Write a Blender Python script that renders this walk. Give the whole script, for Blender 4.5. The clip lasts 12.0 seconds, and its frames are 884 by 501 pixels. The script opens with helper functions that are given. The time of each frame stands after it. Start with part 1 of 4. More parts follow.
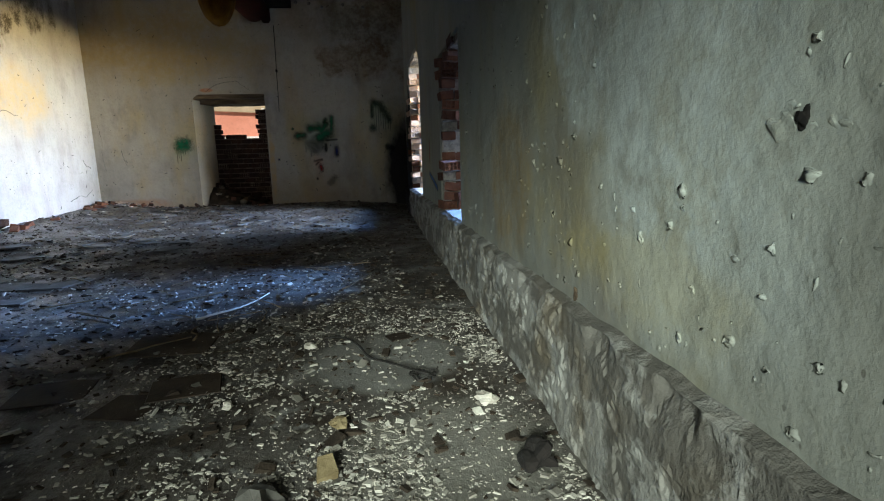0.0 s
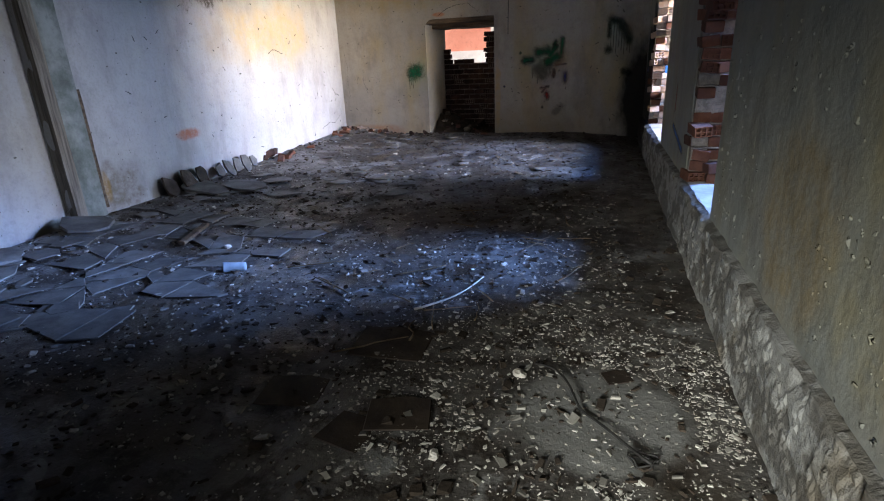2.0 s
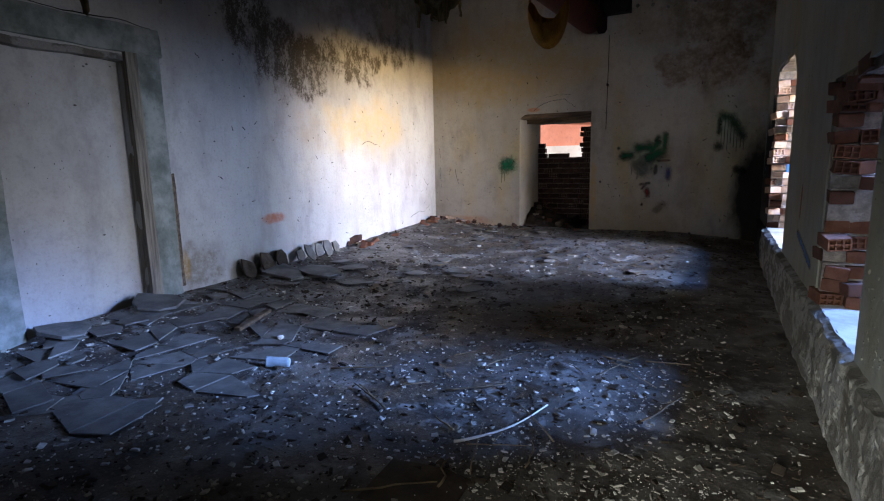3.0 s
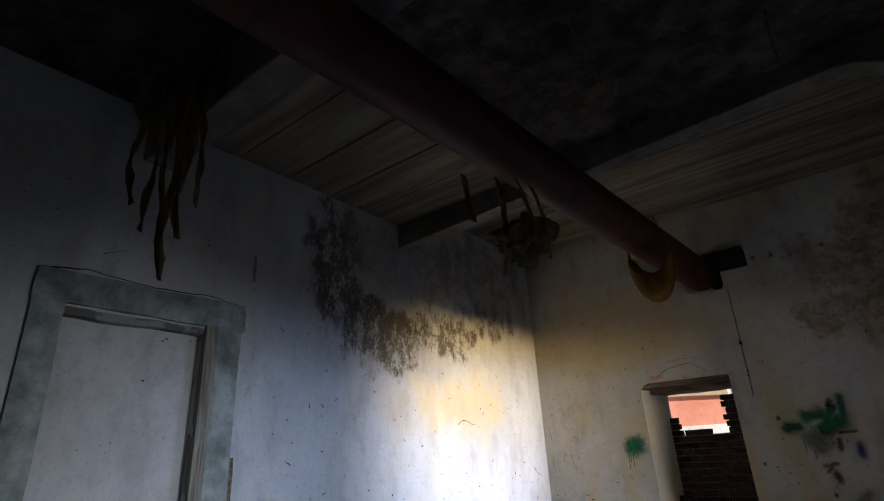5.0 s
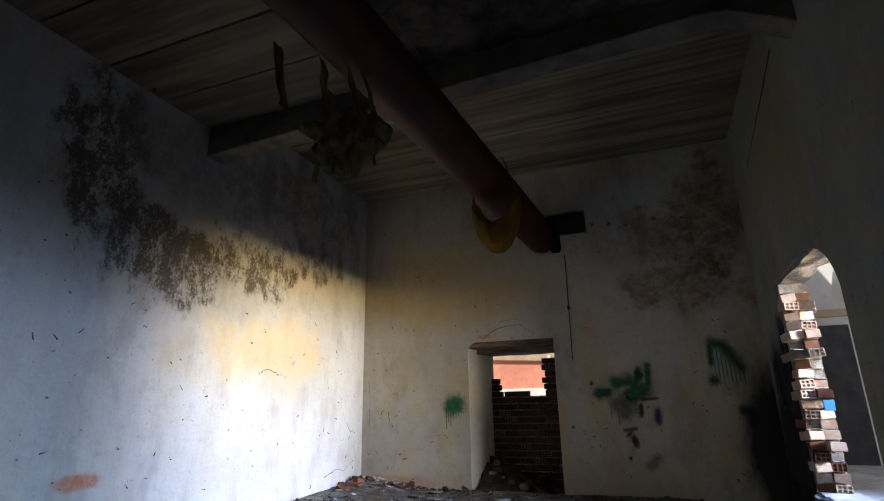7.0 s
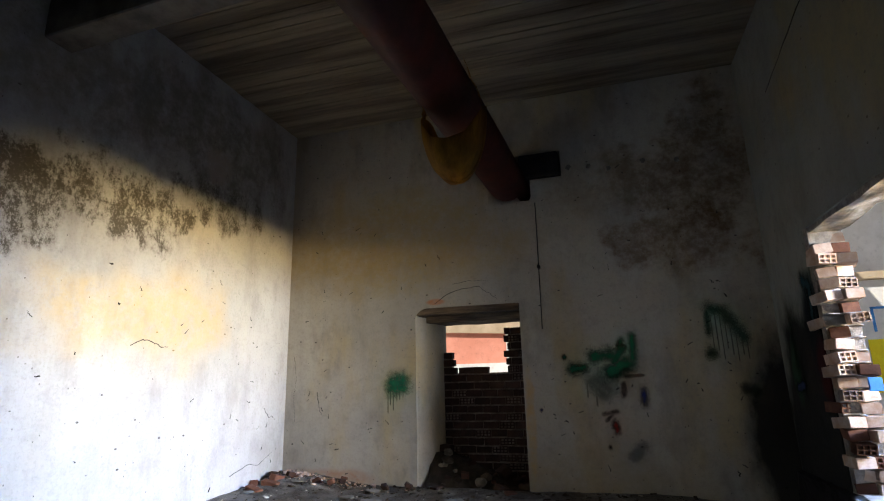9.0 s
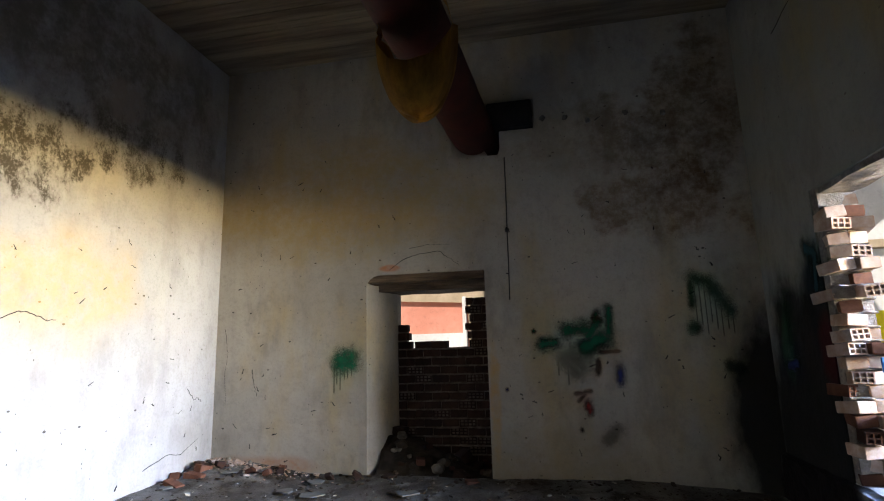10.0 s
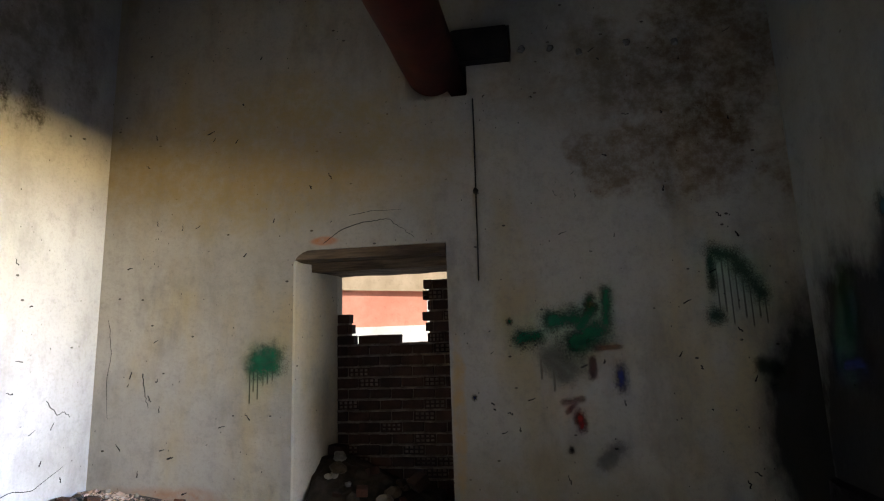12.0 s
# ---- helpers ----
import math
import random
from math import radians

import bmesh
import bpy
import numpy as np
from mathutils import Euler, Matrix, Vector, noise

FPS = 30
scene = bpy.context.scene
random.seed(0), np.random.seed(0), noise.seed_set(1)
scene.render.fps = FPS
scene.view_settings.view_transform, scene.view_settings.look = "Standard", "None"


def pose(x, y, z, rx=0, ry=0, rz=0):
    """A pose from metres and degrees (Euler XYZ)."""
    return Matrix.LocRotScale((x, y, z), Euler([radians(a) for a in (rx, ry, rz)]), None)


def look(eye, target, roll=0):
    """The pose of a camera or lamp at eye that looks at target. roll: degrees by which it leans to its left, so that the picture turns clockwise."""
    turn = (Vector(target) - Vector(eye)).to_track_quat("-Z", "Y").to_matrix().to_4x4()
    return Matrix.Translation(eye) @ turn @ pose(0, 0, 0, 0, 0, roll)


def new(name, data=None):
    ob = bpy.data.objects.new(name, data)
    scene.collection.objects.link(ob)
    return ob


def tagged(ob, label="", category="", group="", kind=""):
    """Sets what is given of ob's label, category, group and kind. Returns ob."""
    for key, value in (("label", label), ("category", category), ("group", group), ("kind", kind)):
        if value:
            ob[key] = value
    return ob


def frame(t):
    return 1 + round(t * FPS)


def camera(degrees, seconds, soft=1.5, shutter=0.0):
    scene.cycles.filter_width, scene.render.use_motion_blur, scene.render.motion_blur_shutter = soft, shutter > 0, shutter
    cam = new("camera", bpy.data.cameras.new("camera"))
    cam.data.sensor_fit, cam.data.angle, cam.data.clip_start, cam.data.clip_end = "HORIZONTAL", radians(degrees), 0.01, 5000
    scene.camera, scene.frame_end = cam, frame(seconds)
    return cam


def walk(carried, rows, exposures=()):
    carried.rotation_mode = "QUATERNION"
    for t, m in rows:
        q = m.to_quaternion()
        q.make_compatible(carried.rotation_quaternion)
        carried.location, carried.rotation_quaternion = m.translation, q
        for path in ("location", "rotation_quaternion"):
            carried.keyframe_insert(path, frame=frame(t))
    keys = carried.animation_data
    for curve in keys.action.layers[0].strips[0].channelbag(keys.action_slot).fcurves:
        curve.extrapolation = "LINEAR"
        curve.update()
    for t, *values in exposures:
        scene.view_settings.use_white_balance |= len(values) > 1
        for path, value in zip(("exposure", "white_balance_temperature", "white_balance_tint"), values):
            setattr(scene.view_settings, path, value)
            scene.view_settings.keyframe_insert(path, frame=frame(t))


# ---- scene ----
cam = camera(79.5, 12.0, soft=1.1)
PATH = [
    (0.0, -0.074, -0.316, 0.958, 80.15, 1.63, -7.37),
    (0.5, -0.217, -0.115, 1.049, 79.51, 3.02, -3.82),
    (1.0, -0.226, -0.027, 1.233, 75.26, 3.45, -1.41),
    (1.5, -0.175, 0.052, 1.403, 71.98, 3.07, 2.67),
    (2.0, -0.132, 0.122, 1.484, 70.50, 2.42, 15.80),
    (2.5, -0.120, 0.413, 1.478, 73.07, 1.36, 23.66),
    (3.0, -0.061, 0.688, 1.470, 80.23, 1.28, 26.89),
    (3.5, -0.146, 1.014, 1.470, 86.38, 1.40, 32.04),
    (3.7, -0.199, 1.116, 1.451, 89.75, 1.40, 35.67),
    (5.3, -0.438, 1.678, 1.256, 113.52, 3.23, 37.80),
    (5.5, -0.449, 1.762, 1.248, 113.81, 3.11, 36.56),
    (6.0, -0.459, 1.958, 1.280, 112.17, 2.01, 32.68),
    (6.5, -0.557, 2.243, 1.288, 108.99, 0.90, 26.28),
    (6.7, -0.605, 2.371, 1.274, 107.95, 1.00, 23.95),
    (8.5, -1.002, 3.714, 1.304, 104.22, 1.12, 18.54),
    (9.0, -1.098, 4.038, 1.332, 104.05, 1.38, 16.80),
    (9.5, -1.224, 4.423, 1.390, 104.37, 1.61, 12.78),
    (10.0, -1.351, 4.773, 1.435, 100.47, 1.55, 11.62),
    (10.5, -1.452, 5.093, 1.434, 98.80, 1.45, 11.17),
    (11.0, -1.486, 5.400, 1.429, 99.28, 1.65, 8.52),
    (11.5, -1.438, 5.729, 1.439, 101.30, 1.88, 8.06),
    (12.0, -1.440, 6.059, 1.456, 99.60, 1.88, 8.47),
]
walk(cam, [(t, pose(*r)) for t, *r in PATH], exposures=[(0.0, -0.15, 6500, 6), (0.5, -0.2, 6500, 8), (1.5, 0.1, 6500, 14), (2.0, -0.05, 6500, 20), (2.5, -0.25, 6500, 20), (3.0, -0.1, 6500, 20), (3.5, 0.05, 6500, 20), (5.3, -0.05, 6500, 14), (9.0, 0.0, 6500, 12), (12.0, 0.27, 6500, 12)])

# ---- light ----
world = bpy.data.worlds.new("world")
scene.world = world
world.use_nodes = True
wn = world.node_tree
sky = wn.nodes.new("ShaderNodeTexSky")
sky.sky_type, sky.sun_disc = "NISHITA", False
sky.sun_elevation, sky.sun_rotation = radians(48), radians(218)
wn.links.new(sky.outputs[0], wn.nodes["Background"].inputs[0])
wn.nodes["Background"].inputs[1].default_value = 0.07

sun = new("sun", bpy.data.lights.new("sun", "SUN"))
sun.data.energy, sun.data.angle, sun.data.color = 5.0, radians(0.5), (1.0, 0.94, 0.84)
sun.matrix_world = look((-14, -18, 26), (0, 6, 0))


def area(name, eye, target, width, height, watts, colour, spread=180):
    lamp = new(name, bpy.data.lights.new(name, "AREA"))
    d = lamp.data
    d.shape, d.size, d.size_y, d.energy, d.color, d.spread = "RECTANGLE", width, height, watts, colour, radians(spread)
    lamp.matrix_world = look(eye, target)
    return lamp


# added area lamps, out of view: stand-ins for the sunlit white wall across the yard, the sky above it and an assumed
# doorway behind
area("sunlit_wall_fill", (5.0, 7.60, 2.32), (0.7, 7.85, 1.7), 1.3, 0.55, 165, (0.66, 0.83, 1.0), 54)
area("sunlit_wall_fill_low", (5.0, 7.60, 1.90), (0.7, 7.85, 1.9), 1.3, 0.30, 108, (1.0, 0.74, 0.33), 50)
area("sky_fill_slant", (5.0, 9.75, 2.35), (0.7, 8.05, 1.55), 1.2, 0.7, 45, (0.40, 0.62, 1.0), 36)
area("sky_fill_far", (5.0, 7.70, 2.95), (0.75, 7.80, 1.3), 1.8, 0.9, 125, (0.14, 0.36, 1.0), 44)
area("sky_fill_near", (5.0, 5.45, 2.65), (0.75, 4.45, 1.2), 1.8, 0.9, 215, (0.19, 0.41, 1.0), 42)
# fill lamp added outside the nearer opening to brighten the blocked doorway's wall
area("near_opening_fill", (0.97, 4.4, 1.2), (-5.0, 3.55, 0.65), 0.9, 0.9, 13, (0.80, 0.90, 1.0), 46)
area("back_doorway_fill", (-1.3, -3.3, 1.9), (0.12, 1.15, 0.35), 1.0, 1.0, 22, (0.90, 1.0, 0.92), 31)

# ---- materials ----


class Nodes:
    """Short hand for building a node material."""

    def __init__(self, name):
        self.mat = bpy.data.materials.new(name)
        self.mat.use_nodes = True
        self.t = self.mat.node_tree
        self.bsdf = self.t.nodes["Principled BSDF"]
        self.out = self.t.nodes["Material Output"]
        self.pos = self.t.nodes.new("ShaderNodeNewGeometry").outputs["Position"]

    def put(self, socket, value):
        if isinstance(value, bpy.types.NodeSocket):
            self.t.links.new(value, socket)
        elif isinstance(value, tuple) and len(value) == 3 and socket.type == "RGBA":
            socket.default_value = (*value, 1.0)
        else:
            socket.default_value = value

    def math(self, op, a, b=0.0, c=0.0, clamp=False):
        n = self.t.nodes.new("ShaderNodeMath")
        n.operation, n.use_clamp = op, clamp
        for s, v in zip(n.inputs, (a, b, c)):
            self.put(s, v)
        return n.outputs[0]

    def vec(self, op, a, b=(0, 0, 0)):
        n = self.t.nodes.new("ShaderNodeVectorMath")
        n.operation = op
        self.put(n.inputs[0], a)
        self.put(n.inputs[1], b)
        return n.outputs["Value"] if op in ("LENGTH", "DISTANCE", "DOT_PRODUCT") else n.outputs[0]

    def noise(self, scale, detail=4.0, rough=0.55, stretch=None, at=None, warp=0.0):
        n = self.t.nodes.new("ShaderNodeTexNoise")
        v = at or self.pos
        if stretch:
            v = self.vec("MULTIPLY", v, stretch)
        self.put(n.inputs["Vector"], v)
        n.inputs["Scale"].default_value, n.inputs["Detail"].default_value = scale, detail
        n.inputs["Roughness"].default_value, n.inputs["Distortion"].default_value = rough, warp
        return n.outputs[0]

    def cells(self, scale, feature="F1", at=None, stretch=None, colour=False):
        n = self.t.nodes.new("ShaderNodeTexVoronoi")
        n.feature = feature
        v = at or self.pos
        if stretch:
            v = self.vec("MULTIPLY", v, stretch)
        self.put(n.inputs["Vector"], v)
        n.inputs["Scale"].default_value = scale
        return n.outputs["Color"] if colour else n.outputs["Distance"]

    def span(self, v, lo, hi, a=0.0, b=1.0):
        n = self.t.nodes.new("ShaderNodeMapRange")
        n.clamp, n.interpolation_type = True, "SMOOTHSTEP"
        for s, x in zip(n.inputs, (v, lo, hi, a, b)):
            self.put(s, x)
        return n.outputs[0]

    def mix(self, fac, a, b, blend="MIX"):
        n = self.t.nodes.new("ShaderNodeMix")
        n.data_type, n.blend_type = "RGBA", blend
        for i, v in ((0, fac), (6, a), (7, b)):
            self.put(n.inputs[i], v)
        return n.outputs[2]

    def blob(self, centre, radii, ragged=0.6, scale=3.0, soft=0.45, stretch=None):
        """A ragged patch round a point of the wall."""
        d = self.vec("LENGTH", self.vec("DIVIDE", self.vec("SUBTRACT", self.pos, centre), radii))
        n = self.noise(scale, 6.0, 0.65, stretch)
        d = self.math("ADD", d, self.math("MULTIPLY", self.math("SUBTRACT", n, 0.5), ragged * 2.4))
        return self.span(d, 1.0, 1.0 - soft)

    def bump(self, height, strength, distance=0.01, normal=None):
        n = self.t.nodes.new("ShaderNodeBump")
        n.inputs["Strength"].default_value, n.inputs["Distance"].default_value = strength, distance
        self.put(n.inputs["Height"], height)
        if normal:
            self.put(n.inputs["Normal"], normal)
        return n.outputs[0]

    def random(self):
        return self.t.nodes.new("ShaderNodeObjectInfo").outputs["Random"]

    def island(self):
        n = self.t.nodes.new("ShaderNodeNewGeometry")
        return n.outputs["Random Per Island"]

    def done(self, colour, rough=0.9, normal=None, metal=0.0, spec=0.3):
        self.put(self.bsdf.inputs["Base Color"], colour)
        self.put(self.bsdf.inputs["Roughness"], rough)
        self.bsdf.inputs["Metallic"].default_value = metal
        self.bsdf.inputs["Specular IOR Level"].default_value = spec
        if normal:
            self.put(self.bsdf.inputs["Normal"], normal)
        return self.mat


def plaster(name, base, dirt, marks=(), yellow=0.35, scratch=0.5, lumps=0.5, streaks=0.32, stains=0.6):
    """Old limewashed plaster; marks: (centre, radii, colour, strength, raggedness, scale, stretch)."""
    n = Nodes(name)
    broad = n.noise(0.55, 5.0, 0.6)
    mid = n.noise(2.6, 6.0, 0.65, (1, 1, 0.45))
    fine = n.noise(38.0, 5.0, 0.7)
    c = n.mix(n.span(broad, 0.35, 0.68), base, tuple(0.80 * v for v in base))
    c = n.mix(n.math("MULTIPLY", n.span(n.noise(0.9, 4.0, 0.6, (1.3, 1.3, 0.5)), 0.48, 0.70), yellow), c, tuple(v * w for v, w in zip(base, (0.95, 0.80, 0.48))))
    c = n.mix(n.math("MULTIPLY", n.span(mid, 0.47, 0.72), stains), c, dirt)
    streak = n.noise(5.0, 5.0, 0.6, (1, 1, 0.07))
    c = n.mix(n.math("MULTIPLY", n.span(streak, 0.52, 0.72), streaks), c, dirt)
    # fine dark nicks and scratches
    nick = n.cells(5.0, stretch=(1, 1, 1.7), at=n.vec("ADD", n.pos, n.vec("MULTIPLY", (1, 1, 1), (3.1, 1.7, 0.4))))
    keep = n.span(n.noise(4.3, 2.0, 0.5), 0.47, 0.53)
    nicks = n.math("MULTIPLY", n.span(nick, 0.085, 0.055), keep)
    c = n.mix(n.math("MULTIPLY", nicks, scratch), c, (0.06, 0.05, 0.04))
    speck = n.math("MULTIPLY", n.span(n.cells(19.0, stretch=(1, 1, 0.6)), 0.10, 0.06), n.span(n.noise(6.1, 2.0), 0.50, 0.54))
    c = n.mix(n.math("MULTIPLY", speck, scratch), c, (0.05, 0.04, 0.03))
    blotch = n.noise(9.0, 7.0, 0.75)
    c = n.mix(n.math("MULTIPLY", n.span(blotch, 0.48, 0.70), 0.35), c, tuple(0.55 * v for v in base))
    c = n.mix(n.math("MULTIPLY", n.span(fine, 0.46, 0.74), 0.25), c, dirt)
    for centre, radii, colour, strength, ragged, scale, stretch in marks:
        f = n.math("MULTIPLY", n.blob(centre, radii, ragged, scale, 0.5, stretch), strength)
        if colour is not MOULD and max(colour) > 0.06:
            f = n.math("MULTIPLY", f, n.span(n.noise(8.0, 7.0, 0.75), 0.30, 0.66, 0.25, 1.0))
        elif colour is MOULD:
            f = n.math("MULTIPLY", n.math("MULTIPLY", f, 1.9), n.math("MULTIPLY", n.span(n.noise(5.0, 8.0, 0.85, (1, 1, 0.7)), 0.40, 0.58), n.span(n.noise(42.0, 4.0, 0.8), 0.34, 0.54, 0.35, 1.0)))
        f = n.math("MINIMUM", f, 0.95)
        c = n.mix(f, c, colour)
    height = n.math("ADD", n.math("MULTIPLY", fine, 0.16), n.math("MULTIPLY", n.noise(7.0, 6.0, 0.6), lumps))
    height = n.math("SUBTRACT", height, n.math("MULTIPLY", nicks, 0.5 if scratch > 0.5 else 0.0))
    return n.done(c, 0.92, n.bump(n.noise(2.3, 3.0, 0.5), 0.5, 0.05, n.bump(height, 0.9 if lumps > 0.6 else 0.6, 0.02)), spec=0.15)


WHITE, GREY = (0.43, 0.42, 0.40), (0.17, 0.155, 0.135)
MOULD = (0.075, 0.065, 0.05)
M = {}
M["wall_left"] = plaster("plaster_left_wall", WHITE, GREY, [
    ((-5.05, 5.50, 3.55), (0.6, 0.55, 0.95), MOULD, 0.95, 0.55, 4.0, (1, 1, 0.6)),
    ((-5.05, 6.35, 2.80), (0.6, 0.95, 0.55), MOULD, 0.85, 0.70, 4.5, (1, 1, 0.8)),
    ((-5.05, 7.55, 3.00), (0.6, 1.0, 0.42), MOULD, 0.75, 0.85, 4.5, (1, 1, 0.8)),
    ((-5.05, 8.8, 3.35), (0.6, 0.9, 0.40), MOULD, 0.55, 0.85, 4.5, (1, 1, 0.8)),
    # two grey smears, which also darken the upper wall above the light patch
    ((-5.05, 8.6, 4.0), (0.6, 1.7, 0.85), (0.17, 0.155, 0.13), 0.95, 0.7, 2.0, (1, 1, 0.6)),
    ((-5.05, 6.8, 3.95), (0.6, 1.5, 0.75), (0.19, 0.17, 0.14), 0.8, 0.8, 2.0, (1, 1, 0.6)),
    ((-5.05, 8.66, 3.74), (0.4, 0.28, 0.24), (0.33, 0.28, 0.23), 0.9, 0.5, 5.0, None),
    # yellow of the warm light in the upper lit patch, put into the colour
    ((-5.05, 7.85, 2.05), (0.5, 1.5, 0.55), (0.50, 0.33, 0.09), 0.50, 1.1, 1.0, None),
    ((-5.05, 5.75, 0.77), (0.3, 0.24, 0.09), (0.36, 0.13, 0.07), 1.0, 0.35, 5.0, None),
    ((-5.05, 4.42, 0.38), (0.3, 0.07, 0.20), (0.50, 0.27, 0.04), 0.95, 0.4, 6.0, None),
    ((-5.05, 4.55, 0.35), (0.3, 0.40, 0.35), (0.12, 0.09, 0.055), 0.75, 0.6, 3.0, None),
], yellow=0.2, scratch=0.9, streaks=0.12, stains=0.42)
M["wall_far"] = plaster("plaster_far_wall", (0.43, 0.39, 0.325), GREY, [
    ((-3.6, 10.2, 3.1), (1.9, 0.6, 0.9), (0.36, 0.27, 0.12), 0.8, 0.5, 1.2, None),
    ((-0.15, 10.2, 2.85), (0.75, 0.5, 0.45), (0.125, 0.068, 0.026), 0.8, 1.3, 1.6, None),
    ((0.05, 10.2, 3.75), (0.85, 0.5, 0.95), (0.10, 0.060, 0.026), 0.85, 1.3, 1.3, None),
    ((-0.95, 10.2, 3.55), (0.9, 0.5, 0.5), (0.20, 0.16, 0.11), 0.55, 0.8, 2.2, None),
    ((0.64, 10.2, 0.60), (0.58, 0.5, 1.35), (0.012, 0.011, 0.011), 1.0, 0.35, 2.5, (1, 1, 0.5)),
    ((-1.5, 10.2, 0.3), (1.2, 0.5, 0.45), (0.31, 0.25, 0.15), 0.5, 0.6, 2.0, None),
    ((-4.4, 10.2, 0.25), (0.7, 0.5, 0.16), (0.38, 0.17, 0.08), 0.7, 0.6, 4.0, None),
    ((-3.02, 10.2, 2.30), (0.16, 0.5, 0.05), (0.42, 0.15, 0.06), 0.95, 0.35, 8.0, None),
    ((-1.94, 10.2, 0.9), (0.06, 0.5, 0.75), (0.46, 0.30, 0.12), 0.8, 0.7, 5.0, None),
], yellow=0.75, scratch=0.95, streaks=0.14, stains=0.5)
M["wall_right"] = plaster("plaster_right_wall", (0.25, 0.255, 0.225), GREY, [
    ((0.6, 1.55, 0.75), (0.5, 0.55, 0.35), (0.26, 0.22, 0.11), 0.45, 1.0, 2.4, (1, 1, 0.5)),
    ((0.6, 0.65, 1.15), (0.5, 0.35, 0.5), (0.36, 0.31, 0.15), 0.45, 0.6, 2.0, None),
    ((0.6, 2.35, 0.85), (0.5, 0.5, 0.45), (0.22, 0.155, 0.065), 0.65, 0.6, 2.5, (1, 1, 0.4)),
    ((0.6, 0.80, 1.0), (0.5, 0.5, 0.6), (0.42, 0.46, 0.45), 0.95, 0.7, 2.0, None),
    ((0.6, 1.35, 1.45), (0.5, 0.4, 0.5), (0.40, 0.44, 0.43), 0.85, 0.9, 2.2, (1, 1, 0.5)),
    ((0.6, 1.10, 0.65), (0.5, 0.5, 0.16), (0.32, 0.27, 0.12), 0.45, 0.9, 2.6, None),
    ((0.6, 0.55, 1.75), (0.5, 0.4, 0.35), (0.10, 0.10, 0.085), 0.8, 0.9, 2.6, (1, 1, 0.3)),
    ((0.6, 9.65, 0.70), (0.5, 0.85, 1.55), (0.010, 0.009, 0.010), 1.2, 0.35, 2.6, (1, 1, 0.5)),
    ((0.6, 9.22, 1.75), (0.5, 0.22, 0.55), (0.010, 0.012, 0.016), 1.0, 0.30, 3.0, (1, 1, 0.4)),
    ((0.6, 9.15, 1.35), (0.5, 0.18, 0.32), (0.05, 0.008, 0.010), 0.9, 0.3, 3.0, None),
    ((0.6, 9.85, 1.35), (0.5, 0.16, 0.35), (0.04, 0.10, 0.06), 0.7, 0.5, 4.0, None),
], yellow=0.85, scratch=0.6, lumps=0.62, streaks=0.40)
M["wall_plain"] = plaster("plaster_plain", (0.34, 0.33, 0.30), GREY)


def make_floor():
    n = Nodes("dirty_concrete_floor")
    broad = n.noise(0.8, 6.0, 0.65)
    mid = n.noise(3.5, 8.0, 0.7)
    fine = n.noise(45.0, 4.0, 0.7)
    c = n.mix(n.span(broad, 0.36, 0.62), (0.105, 0.098, 0.088), (0.036, 0.026, 0.018))
    c = n.mix(n.span(n.noise(1.9, 6.0, 0.65, warp=0.6), 0.55, 0.62), c, (0.17, 0.165, 0.155))
    c = n.mix(n.span(mid, 0.47, 0.58), c, (0.022, 0.015, 0.010))
    c = n.mix(n.math("MULTIPLY", n.span(fine, 0.5, 0.75), 0.5), c, (0.16, 0.145, 0.12))
    c = n.mix(n.math("MULTIPLY", n.blob((-0.05, 2.17, 0), (0.42, 0.42, 1), 0.25, 3.0, 0.3), 0.95), c, (0.19, 0.185, 0.17))
    c = n.mix(n.math("MULTIPLY", n.blob((0.18, 1.05, 0), (0.5, 0.8, 1), 0.5, 3.0, 0.5), 0.6), c, (0.25, 0.24, 0.21))
    rough = n.span(n.noise(2.2, 5.0, 0.6), 0.35, 0.65, 0.36, 0.85)
    h = n.math("ADD", n.math("MULTIPLY", mid, 0.7), n.math("MULTIPLY", fine, 0.35))
    return n.done(c, rough, n.bump(h, 0.8, 0.025), spec=0.5)


M["floor"] = make_floor()


def simple(name, dark, light, scale=6.0, rough=0.85, bump=0.4, vary=0.0, stretch=None, metal=0.0, spec=0.3, depth=0.01, island=False):
    n = Nodes(name)
    c = n.mix(n.span(n.noise(scale, 6.0, 0.65, stretch), 0.32, 0.70), dark, light)
    c = n.mix(n.math("MULTIPLY", n.span(n.noise(scale * 7, 4.0, 0.7, stretch), 0.5, 0.8), 0.35), c, tuple(0.5 * v for v in dark))
    if vary:
        r = n.island() if island else n.random()
        c = n.mix(n.math("MULTIPLY", r, vary), c, tuple(0.30 * v for v in dark))
    h = n.math("ADD", n.noise(scale * 2.0, 6.0, 0.6, stretch), n.math("MULTIPLY", n.noise(scale * 9, 4.0, 0.7, stretch), 0.4))
    return n.done(c, rough, n.bump(h, bump, depth), metal, spec)



